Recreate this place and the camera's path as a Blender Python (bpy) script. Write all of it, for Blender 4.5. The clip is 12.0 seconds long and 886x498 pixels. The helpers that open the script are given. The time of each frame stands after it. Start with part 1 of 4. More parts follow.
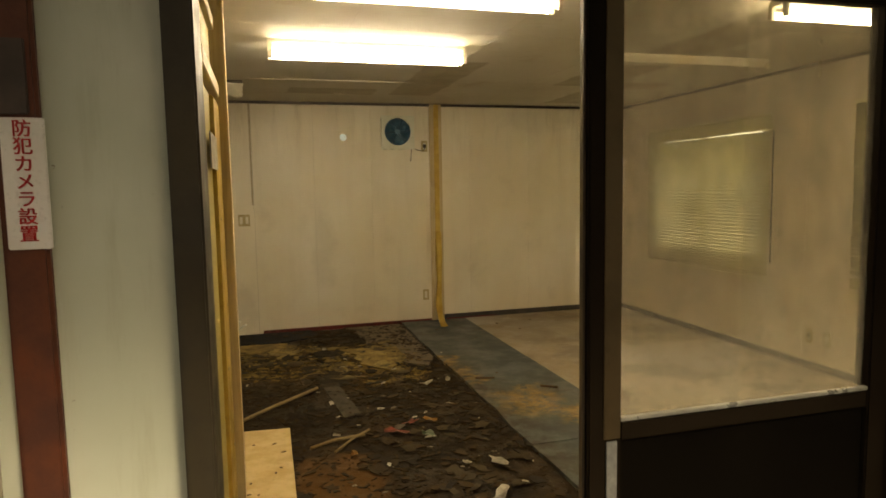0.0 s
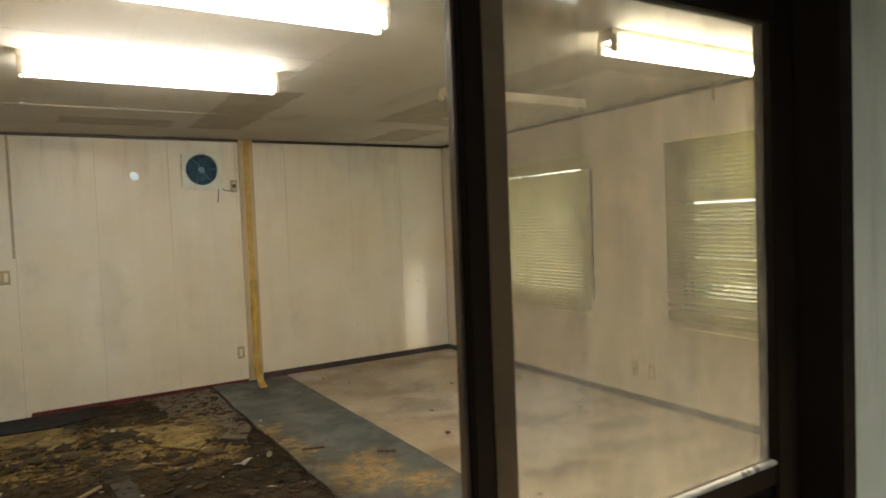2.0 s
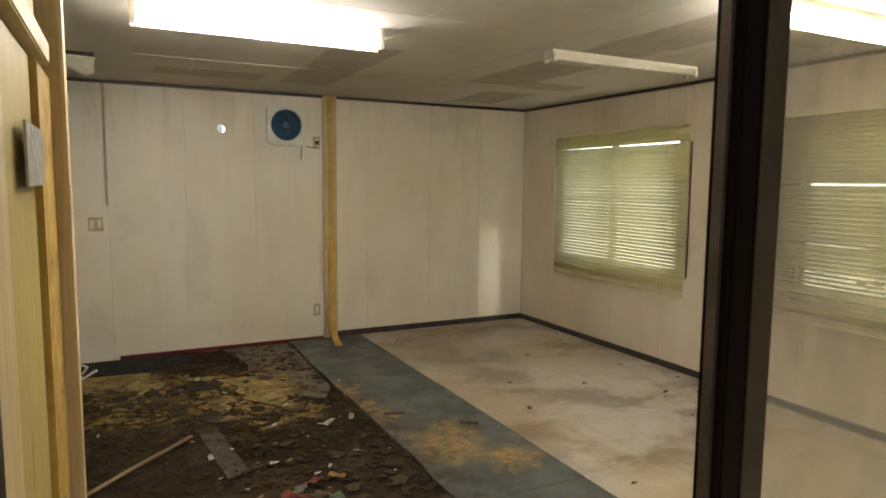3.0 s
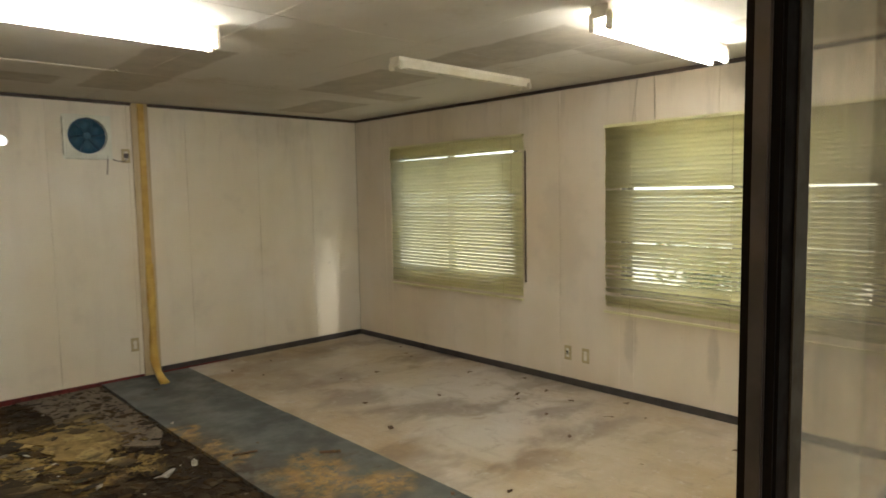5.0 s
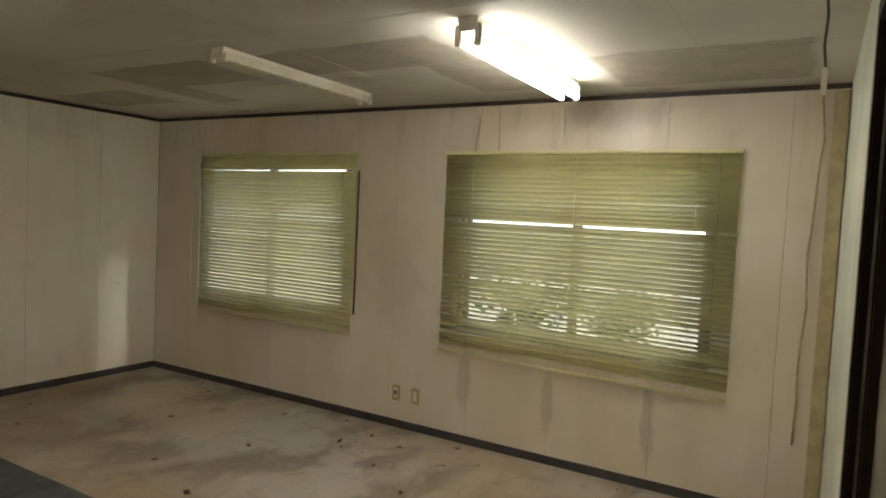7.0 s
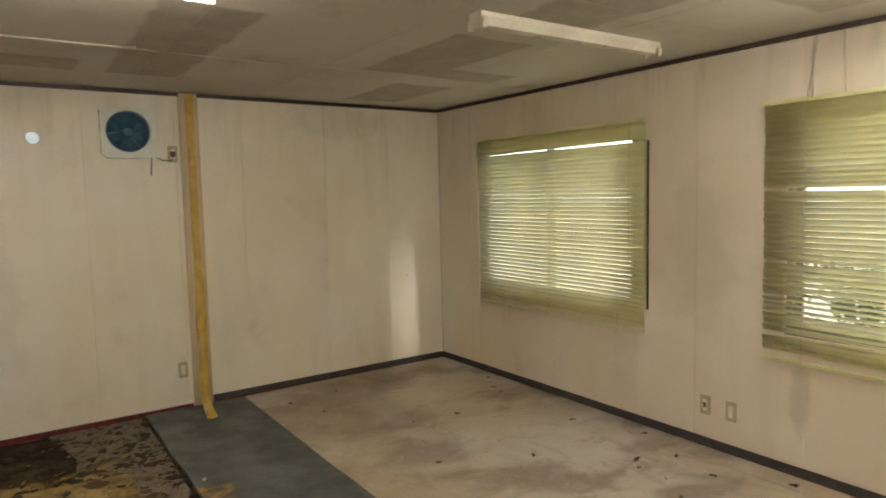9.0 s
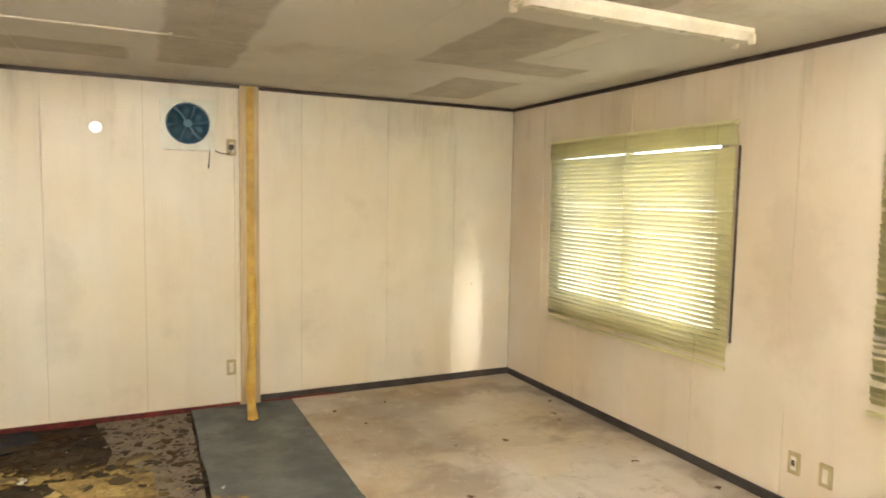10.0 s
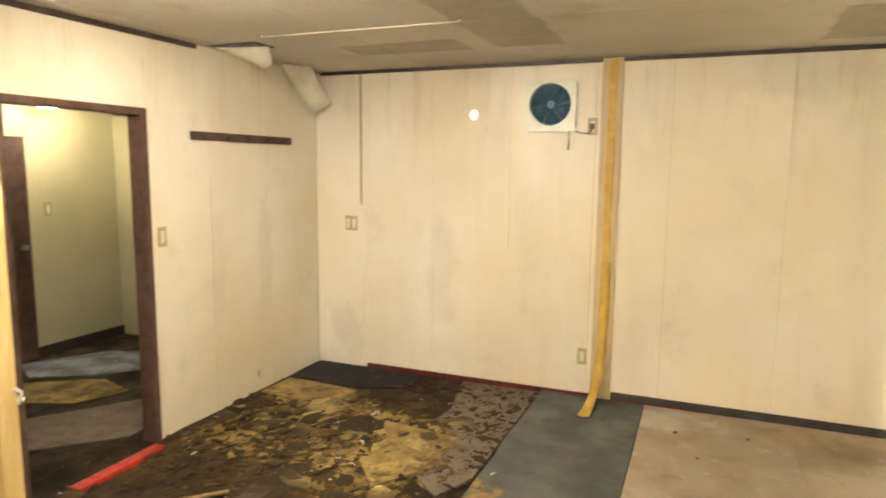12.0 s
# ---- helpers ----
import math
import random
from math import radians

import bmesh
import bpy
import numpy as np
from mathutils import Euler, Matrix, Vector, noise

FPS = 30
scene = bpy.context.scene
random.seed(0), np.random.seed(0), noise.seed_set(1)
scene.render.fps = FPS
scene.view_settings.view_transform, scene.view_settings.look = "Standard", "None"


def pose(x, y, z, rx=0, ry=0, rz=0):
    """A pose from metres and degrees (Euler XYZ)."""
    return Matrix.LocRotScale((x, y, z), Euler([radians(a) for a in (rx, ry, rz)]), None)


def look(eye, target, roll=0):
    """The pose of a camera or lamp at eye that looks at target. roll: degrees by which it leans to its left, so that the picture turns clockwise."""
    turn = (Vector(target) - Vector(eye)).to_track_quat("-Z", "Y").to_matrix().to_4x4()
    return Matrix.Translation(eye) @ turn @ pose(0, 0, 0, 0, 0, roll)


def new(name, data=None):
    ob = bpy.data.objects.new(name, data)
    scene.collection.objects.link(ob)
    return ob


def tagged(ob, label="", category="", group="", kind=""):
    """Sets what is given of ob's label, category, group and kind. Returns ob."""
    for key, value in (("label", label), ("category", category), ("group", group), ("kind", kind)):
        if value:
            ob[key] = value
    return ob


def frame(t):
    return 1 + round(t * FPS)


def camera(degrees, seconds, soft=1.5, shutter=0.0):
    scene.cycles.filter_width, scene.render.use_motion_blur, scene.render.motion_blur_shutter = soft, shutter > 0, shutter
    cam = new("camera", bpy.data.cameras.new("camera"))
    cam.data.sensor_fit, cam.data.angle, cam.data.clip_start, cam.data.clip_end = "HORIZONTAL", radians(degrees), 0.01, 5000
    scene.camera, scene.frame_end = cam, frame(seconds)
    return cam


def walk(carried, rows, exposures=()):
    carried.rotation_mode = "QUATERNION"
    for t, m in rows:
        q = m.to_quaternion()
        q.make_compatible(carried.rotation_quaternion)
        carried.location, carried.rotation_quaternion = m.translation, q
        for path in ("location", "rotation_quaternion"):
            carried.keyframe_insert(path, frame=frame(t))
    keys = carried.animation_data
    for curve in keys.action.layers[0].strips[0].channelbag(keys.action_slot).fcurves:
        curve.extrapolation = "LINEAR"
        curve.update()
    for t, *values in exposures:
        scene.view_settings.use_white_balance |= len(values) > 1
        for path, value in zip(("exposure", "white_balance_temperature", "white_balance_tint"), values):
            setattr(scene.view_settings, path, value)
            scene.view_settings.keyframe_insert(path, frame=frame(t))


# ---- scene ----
cam = camera(69.2, 12.0, soft=1.7, shutter=0.3)
PATH = [
    (0, (-4.159, -6.918, 1.492), (-3.623, -5.001, 1.3), -1.0),
    (0.5, (-4.127, -6.899, 1.476), (-3.577, -4.986, 1.28), -0.4),
    (1, (-4.036, -6.833, 1.471), (-3.517, -4.91, 1.289), 2.9),
    (1.5, (-3.969, -6.708, 1.475), (-3.212, -4.863, 1.316), 1.0),
    (1.8, (-3.993, -6.551, 1.497), (-2.988, -4.823, 1.436), -0.4),
    (2, (-4.016, -6.462, 1.516), (-2.967, -4.761, 1.43), -2.2),
    (2.5, (-4.105, -6.317, 1.556), (-3.239, -4.524, 1.364), 0.4),
    (4.5, (-4.231, -5.98, 1.575), (-3.011, -4.404, 1.407), -0.6),
    (5, (-4.261, -5.919, 1.557), (-2.895, -4.467, 1.39), -1.0),
    (5.5, (-4.239, -5.796, 1.48), (-2.746, -4.475, 1.326), 1.2),
    (6, (-4.102, -5.709, 1.523), (-2.545, -4.463, 1.369), 1.2),
    (6.5, (-4.027, -5.6, 1.56), (-2.299, -4.597, 1.466), 3.1),
    (8.3, (-3.757, -5.3, 1.651), (-2.141, -4.134, 1.48), -2.1),
    (8.5, (-3.693, -5.249, 1.617), (-2.211, -3.916, 1.452), -3.2),
    (9, (-3.527, -5.139, 1.599), (-2.394, -3.499, 1.428), -1.3),
    (9.5, (-3.274, -5.085, 1.625), (-2.279, -3.36, 1.439), 0.6),
    (10, (-3.046, -4.987, 1.601), (-2.191, -3.186, 1.441), 1.0),
    (10.5, (-2.628, -4.903, 1.603), (-2.139, -2.975, 1.389), 2.8),
    (11, (-2.222, -4.789, 1.498), (-2.142, -2.803, 1.281), -0.4),
    (11.5, (-1.845, -4.594, 1.597), (-2.212, -2.639, 1.395), -0.8),
    (12, (-1.674, -4.589, 1.666), (-2.419, -2.751, 1.406), 0.6),
]
walk(cam, [(t, look(eye, target, roll)) for t, eye, target, roll in PATH],
     exposures=[(0, .47, 10000, 5), (.5, .48, 7600, 5), (1, .65, 7000, 5), (2, 1.0, 6600, 6), (2.5, .88, 6600, 7), (5, .82, 6400, 7), (6.5, .22, 6400, 6), (8.5, .25, 6500, 8),
                (9.2, 1.3, 6650, 9), (10, 1.98, 6800, 10), (11, 2.02, 7100, 10), (12, 2.17, 7500, 11)])

# ---------------------------------------------------------------- light
world = bpy.data.worlds.new("sky")
scene.world = world
world.use_nodes = True
_n = world.node_tree.nodes
_sky = _n.new("ShaderNodeTexSky")
_sky.sky_type = 'NISHITA'
_sky.sun_disc = False
_sky.sun_elevation, _sky.sun_rotation = radians(45), radians(147)
_sky.dust_density, _sky.ozone_density = 5, .6
_n["Background"].inputs["Strength"].default_value = 0.15
world.node_tree.links.new(_sky.outputs[0], _n["Background"].inputs[0])
sun = new("sun", bpy.data.lights.new("sun", 'SUN'))
sun.data.energy, sun.data.angle, sun.data.color = 3.6, radians(15), (1, 0.96, 0.9)
sun.matrix_world = look((5.5, -8.4, 10.04), (0, 0, 0))
TUBE = 30.0  # brightness of a lit fluorescent tube


# ---------------------------------------------------------------- materials
class Mat:
    """A node material in world metres, with a few shorthands."""

    def __init__(self, name):
        self.m = bpy.data.materials.new(name)
        self.m.use_nodes = True
        self.t = self.m.node_tree
        self.b = self.t.nodes["Principled BSDF"]
        self.pos = self.n("ShaderNodeNewGeometry").outputs["Position"]

    def n(self, kind):
        return self.t.nodes.new(kind)

    def put(self, sock, v):
        if isinstance(v, bpy.types.NodeSocket):
            self.t.links.new(v, sock)
        elif isinstance(v, (tuple, list)) and len(v) == 3 and sock.type == 'RGBA':
            sock.default_value = (*v, 1)
        else:
            sock.default_value = v

    def scaled(self, s, shift=(0, 0, 0)):
        k = self.n("ShaderNodeMapping")
        self.put(k.inputs[0], self.pos)
        k.inputs["Scale"].default_value = s
        k.inputs["Location"].default_value = shift
        return k.outputs[0]

    def noise(self, scale, detail=4, rough=.6, vec=None, distort=0.0):
        k = self.n("ShaderNodeTexNoise")
        self.put(k.inputs["Vector"], vec or self.pos)
        k.inputs["Scale"].default_value, k.inputs["Detail"].default_value = scale, detail
        k.inputs["Roughness"].default_value, k.inputs["Distortion"].default_value = rough, distort
        return k.outputs["Fac"]

    def ramp(self, v, a, b, lo=0.0, hi=1.0):
        k = self.n("ShaderNodeMapRange")
        k.interpolation_type = 'SMOOTHSTEP'
        self.put(k.inputs[0], v)
        k.inputs[1].default_value, k.inputs[2].default_value = a, b
        k.inputs[3].default_value, k.inputs[4].default_value = lo, hi
        return k.outputs[0]

    def math(self, op, a, b=0.0):
        k = self.n("ShaderNodeMath")
        k.operation = op
        self.put(k.inputs[0], a)
        self.put(k.inputs[1], b)
        return k.outputs[0]

    def mix(self, fac, a, b):
        k = self.n("ShaderNodeMix")
        k.data_type = 'RGBA'
        self.put(k.inputs[0], fac)
        self.put(k.inputs[6], a)
        self.put(k.inputs[7], b)
        return k.outputs[2]

    def xyz(self, warp=0.0, scale=3.0):
        v = self.pos
        if warp:
            k = self.n("ShaderNodeTexNoise")
            self.put(k.inputs["Vector"], self.pos)
            k.inputs["Scale"].default_value, k.inputs["Detail"].default_value = scale, 5
            a = self.n("ShaderNodeVectorMath")
            a.operation = 'MULTIPLY_ADD'
            self.put(a.inputs[0], k.outputs["Color"])
            a.inputs[1].default_value = (warp,) * 3
            self.put(a.inputs[2], self.pos)
            c = self.n("ShaderNodeVectorMath")
            c.operation = 'SUBTRACT'
            self.put(c.inputs[0], a.outputs[0])
            c.inputs[1].default_value = (warp / 2,) * 3
            v = c.outputs[0]
        s = self.n("ShaderNodeSeparateXYZ")
        self.put(s.inputs[0], v)
        return s.outputs

    def area(self, a, a0, a1, b, b0, b1, soft=.03):
        """1 inside a rectangle of two coordinates."""
        r = None
        for v, lo, hi in ((a, a0, a1), (b, b0, b1)):
            for w in (self.ramp(v, lo - soft, lo + soft), self.ramp(v, hi - soft, hi + soft, 1, 0)):
                r = w if r is None else self.math('MULTIPLY', r, w)
        return r

    def bump(self, h, strength=.2, distance=.01):
        k = self.n("ShaderNodeBump")
        k.inputs["Strength"].default_value, k.inputs["Distance"].default_value = strength, distance
        self.put(k.inputs["Height"], h)
        self.put(self.b.inputs["Normal"], k.outputs[0])

    def done(self, color, rough=.6, metal=0.0):
        self.put(self.b.inputs["Base Color"], color)
        self.put(self.b.inputs["Roughness"], rough)
        self.b.inputs["Metallic"].default_value = metal
        return self.m


def rand(m):
    return m.n("ShaderNodeObjectInfo").outputs["Random"]


def plain(name, c1, c2, scale=8, rough=.5, metal=0.0, bump=.1, fine=120):
    """Two tones by coarse noise, a fine grain and a slight relief."""
    m = Mat(name)
    f = m.noise(fine, 3)
    c = m.mix(m.ramp(m.noise(scale, 5), .35, .65), c1, c2)
    c = m.mix(m.ramp(f, .55, .8, 0, .35), c, tuple(v * .6 for v in c2))
    m.bump(f, bump, .002)
    return m.done(c, m.ramp(m.noise(scale * 2), .3, .7, max(rough - .12, 0.05), min(rough + .12, 1)), metal)


def wood(name, light, dark, axis=2, rough=.55, knots=True):
    m = Mat(name)
    s = [14, 14, 14]
    s[axis] = .7
    g = m.noise(3, 6, .65, m.scaled(s), 1.2)
    c = m.mix(m.ramp(g, .3, .7), light, dark)
    if knots:
        s[axis] = 5
        k = m.noise(1.1, 2, .4, m.scaled(s, (3, 1, 2)))
        c = m.mix(m.ramp(k, .72, .8, 0, .8), c, tuple(v * .3 for v in dark))
    c = m.mix(m.ramp(m.noise(2.0, 5), .5, .75, 0, .4), c, tuple(v * .7 for v in dark))
    c = m.mix(m.math('MULTIPLY', rand(m), .25), c, dark)
    m.bump(g, .15, .003)
    return m.done(c, rough)


def wall_paint(name, base, streak_axis, smudge=()):
    """Old off-white panel paint with run marks, mould and dust."""
    m = Mat(name)
    sx = (3.5, 3.5, .35)
    run = m.noise(1.0, 5, .6, m.scaled(sx))
    x, y, z = m.xyz()
    c = m.mix(m.ramp(m.noise(.9, 3), .35, .7), base, tuple(a * b for a, b in zip(base, (.93, .9, .82))))
    c = m.mix(m.ramp(m.noise(.8, 3, .5, m.scaled((1, 1, .8), (6, 1, 3))), .42, .68, 0, .55), c, tuple(a * b for a, b in zip(base, (.86, .78, .62))))
    c = m.mix(m.ramp(m.noise(1.7, 4, .55, m.scaled((1, 1, .6), (1, 8, 5))), .5, .75, 0, .4), c, tuple(a * b for a, b in zip(base, (.80, .76, .70))))
    c = m.mix(m.ramp(run, .5, .8, 0, .16), c, (.36, .31, .22))
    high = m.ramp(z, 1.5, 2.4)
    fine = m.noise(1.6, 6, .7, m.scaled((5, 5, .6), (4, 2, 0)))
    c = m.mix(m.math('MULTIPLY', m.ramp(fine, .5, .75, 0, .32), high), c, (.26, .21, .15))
    c = m.mix(m.ramp(m.noise(3, 5, .6), .55, .8, 0, .3), c, (.40, .35, .27))
    a = (x, y)[streak_axis]
    for p, q, sp, sq, amount in smudge:
        d1 = m.math('MULTIPLY', m.math('SUBTRACT', a, p), 1 / sp)
        d2 = m.math('MULTIPLY', m.math('SUBTRACT', z, q), 1 / sq)
        r = m.math('ADD', m.math('MULTIPLY', d1, d1), m.math('MULTIPLY', d2, d2))
        r = m.math('ADD', r, m.ramp(m.noise(5, 5), .2, .8, -.6, .6))
        c = m.mix(m.ramp(r, .1, 1.1, amount, 0), c, (.25, .22, .18))
    c = m.mix(m.math('MULTIPLY', rand(m), .1), c, (.5, .45, .36))
    spot = m.noise(60, 2)
    c = m.mix(m.ramp(spot, .73, .78, 0, .5), c, (.2, .15, .1))
    m.bump(m.noise(40, 4), .08, .002)
    return m.done(c, m.ramp(m.noise(3), .3, .7, .30, .46))


CREAM = (.76, .715, .625)
M = {}
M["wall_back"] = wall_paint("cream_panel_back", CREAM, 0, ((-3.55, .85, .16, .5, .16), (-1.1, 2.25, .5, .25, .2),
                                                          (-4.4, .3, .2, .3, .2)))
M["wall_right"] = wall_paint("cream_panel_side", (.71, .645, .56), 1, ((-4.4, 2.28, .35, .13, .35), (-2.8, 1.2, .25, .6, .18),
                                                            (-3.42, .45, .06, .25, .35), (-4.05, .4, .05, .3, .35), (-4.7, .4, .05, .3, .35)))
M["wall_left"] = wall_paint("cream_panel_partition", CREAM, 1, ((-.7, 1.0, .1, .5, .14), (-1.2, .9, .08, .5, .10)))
# Next room: the olive cast of its fluorescent light is mixed into the cream.
M["wall_plain"] = wall_paint("cream_paint_olive_lit", (.52, .505, .33), 0)


def outer_paint():
    m = Mat("pale_green_cladding")
    c = m.mix(m.ramp(m.noise(1.5, 4), .35, .7), (.62, .64, .55), (.50, .53, .43))
    c = m.mix(m.ramp(m.noise(1.2, 6, .7, m.scaled((9, 9, .9))), .5, .75, 0, .5), c, (.33, .33, .22))
    c = m.mix(m.ramp(m.noise(40, 3), .7, .77, 0, .7), c, (.16, .12, .08))
    m.bump(m.noise(25, 4), .1, .003)
    return m.done(c, .5)


M["outer"] = outer_paint()


def ceiling_board():
    """White board; damp boards lost their paper and show grey in straight-edged fields."""
    m = Mat("damp_ceiling_board")
    c = m.mix(m.ramp(m.noise(1.0, 4), .35, .7), (.60, .57, .51), (.52, .485, .415))
    x, y, z = m.xyz(.10, 4.0)
    grey = None
    for x0, x1, y0, y1 in ((-1.57, -1.05, -2.47, -1.43), (-1.15, -.5, -1.7, -1.4), (-1.12, -.62, -1.1, -.25), (-1.53, -1.05, -3.95, -2.8),
                           (-1.05, -.3, -4.0, -3.62), (-2.93, -2.5, -2.35, -.6), (-3.9, -3.1, -.95, -.6), (-.95, -.2, -5.45, -4.5)):
        a = m.area(x, x0, x1, y, y0, y1, .02)
        grey = a if grey is None else m.math('MAXIMUM', grey, a)
    tone = m.mix(m.ramp(m.noise(5, 6, .7), .3, .7), (.40, .35, .27), (.27, .23, .17))
    c = m.mix(m.math('MULTIPLY', grey, .72), c, tone)
    damp = m.ramp(m.noise(1.3, 6, .65, m.scaled((1, 1, 1), (2, 5, 0))), .56, .72, 0, .5)
    c = m.mix(damp, c, (.38, .30, .2))
    c = m.mix(m.ramp(m.noise(9, 7, .75), .62, .78, 0, .6), c, (.24, .19, .13))
    m.bump(m.noise(20, 5), .12, .004)
    return m.done(c, .75)


M["ceiling"] = ceiling_board()


def floor_ply():
    """Bare plywood: warm where dry, bleached where water stood, brown in the damp."""
    m = Mat("weathered_plywood")
    g = m.noise(2.5, 6, .65, m.scaled((22, 2.2, 1)), .8)
    c = m.mix(m.ramp(g, .3, .7), (.37, .275, .155), (.31, .22, .115))
    x, y, z = m.xyz(.5, 2.0)
    big = m.noise(1.2, 4, .55, m.scaled((1, 1, 1), (1.3, .4, 0)), .3)
    c = m.mix(m.ramp(big, .42, .60, 0, .75), c, (.47, .44, .39))
    c = m.mix(m.math('MULTIPLY', m.area(x, -1.45, -.25, y, -3.4, -1.5, .35), .7), c, (.53, .50, .47))
    c = m.mix(m.math('MULTIPLY', m.area(x, -.62, -.30, y, -1.7, -.35, .14), .7), c, (.56, .47, .32))
    dark = m.noise(1.5, 4, .55, m.scaled((1, 1.5, 1), (7, 3, 0)), .4)
    c = m.mix(m.ramp(dark, .47, .64, 0, .8), c, (.115, .072, .036))
    c = m.mix(m.math('MULTIPLY', m.area(x, -1.95, -.85, y, -1.35, -.25, .3), .7), c, (.17, .11, .042))
    streak = m.noise(2.0, 4, .6, m.scaled((3.0, .8, 1), (2, 2, 0)), .5)
    c = m.mix(m.ramp(streak, .52, .75, 0, .5), c, (.17, .12, .07))
    c = m.mix(m.math('MULTIPLY', m.area(x, -1.05, -.55, y, -2.0, -.7, .12), .55), c, (.55, .46, .31))
    c = m.mix(m.math('MULTIPLY', m.area(x, -1.95, -.3, y, -5.6, -3.75, .2), .6), c, (.40, .31, .17))
    c = m.mix(m.ramp(m.noise(6, 8, .75, None, .6), .54, .66, 0, .55), c, (.16, .105, .055))
    c = m.mix(m.ramp(m.noise(9, 8, .78, m.scaled((1, 1, 1), (3, 7, 1))), .54, .70, 0, .55), c, (.56, .53, .48))
    c = m.mix(m.ramp(m.noise(34, 7, .78), .56, .72, 0, .6), c, (.10, .07, .04))
    c = m.mix(m.math('MULTIPLY', rand(m), .2), c, (.27, .185, .09))
    c = m.mix(m.ramp(m.noise(1.6, 5, .6), .3, .7, .06, .26), c, (.70, .66, .60))
    m.bump(m.noise(35, 5), .15, .003)
    return m.done(c, m.ramp(big, .4, .6, .55, .32))


M["ply"] = floor_ply()


def floor_grey():
    m = Mat("worn_blue_grey_vinyl")
    c = m.mix(m.ramp(m.noise(2.2, 6, .65), .35, .68), (.062, .070, .068), (.10, .108, .100))
    c = m.mix(m.ramp(m.noise(7, 7, .75), .55, .8, 0, .5), c, (.2, .2, .19))
    x, y, z = m.xyz(.42, 4.5)
    worn = m.math('MAXIMUM', m.area(x, -2.66, -2.22, y, -3.12, -2.62, .10), m.area(x, -2.36, -2.08, y, -3.36, -3.08, .08))
    worn = m.math('MAXIMUM', worn, m.area(x, -2.74, -2.6, y, -2.45, -1.5, .04))
    worn = m.math('MULTIPLY', worn, m.ramp(m.noise(11, 7, .75), .38, .56))
    c = m.mix(worn, c, m.mix(m.ramp(m.noise(14, 5), .35, .7), (.34, .22, .07), (.22, .135, .045)))
    c = m.mix(m.ramp(m.noise(3.3, 7, .7, m.scaled((1, 1, 1), (5, 9, 0))), .54, .68, 0, .75), c, (.06, .042, .026))
    spill = m.math('MULTIPLY', m.area(x, -2.9, -2.5, y, -5.7, -1.75, .16), m.ramp(m.noise(4.5, 8, .75), .40, .58, 0, .9))
    c = m.mix(spill, c, (.032, .022, .011))
    m.bump(m.noise(30, 5), .15, .003)
    return m.done(c, m.ramp(m.noise(4), .35, .65, .42, .7))


M["vinyl"] = floor_grey()


def floor_rot():
    m = Mat("rotten_floor_dirt")
    c = m.mix(m.ramp(m.noise(2.4, 7, .7), .35, .68), (.010, .006, .0024), (.040, .023, .009))
    x, y, z = m.xyz(.5, 3.2)
    pale = m.math('MAXIMUM', m.area(x, -4.5, -3.2, y, -1.75, -.75, .05), m.area(x, -3.45, -2.95, y, -2.1, -1.1, .05))
    pale = m.math('MULTIPLY', pale, m.ramp(m.noise(5, 8, .72), .45, .56))
    ochre = m.math('MULTIPLY', m.area(x, -4.6, -3.2, y, -2.2, -.6, .25), m.ramp(m.noise(2.2, 6, .65, m.scaled((1, 1, 1), (4, 1, 0))), .36, .6, 0, .9))
    c = m.mix(ochre, c, (.085, .05, .016))
    c = m.mix(pale, c, m.mix(m.ramp(m.noise(9, 5), .35, .65), (.34, .24, .08), (.17, .11, .035)))
    c = m.mix(m.math('MULTIPLY', m.area(x, -4.05, -3.6, y, -4.0, -3.4, .06), .6), c, (.16, .075, .02))
    c = m.mix(m.ramp(m.noise(13, 8, .75), .58, .7, 0, .6), c, (.075, .055, .032))
    c = m.mix(m.ramp(m.noise(45, 4, .7), .64, .72, 0, .8), c, (.33, .3, .25))
    m.bump(m.noise(14, 8, .75), .8, .02)
    m.b.inputs["Specular IOR Level"].default_value = .25
    return m.done(c, m.ramp(m.noise(3), .35, .65, .55, .9))


M["rot"] = floor_rot()


def flake_paint():
    """Torn floor lining: each scrap in a tone of its own, tan where the old lining lay."""
    m = Mat("torn_floor_lining")
    k = m.n("ShaderNodeNewGeometry").outputs["Random Per Island"]
    x, y, z = m.xyz(.5, 3.2)
    tan = m.math('MAXIMUM', m.area(x, -4.5, -3.2, y, -1.85, -.7, .08), m.area(x, -3.5, -2.9, y, -2.1, -1.0, .08))
    c = m.mix(m.ramp(k, .0, .7), (.010, .006, .0025), (.052, .031, .012))
    c = m.mix(m.math('MULTIPLY', tan, m.ramp(k, .35, .5)), c, m.mix(m.ramp(k, .5, .9), (.14, .09, .03), (.33, .24, .085)))
    c = m.mix(m.ramp(k, .972, .985), c, (.22, .19, .155))
    c = m.mix(m.ramp(k, .991, .996), c, (.5, .47, .4))
    c = m.mix(m.ramp(m.noise(22, 6, .7), .45, .7, 0, .75), c, (.03, .022, .013))
    m.bump(m.noise(60, 4), .3, .003)
    m.b.inputs["Specular IOR Level"].default_value = .25
    return m.done(c, m.ramp(k, 0, 1, .6, .85))


M["flake"] = flake_paint()


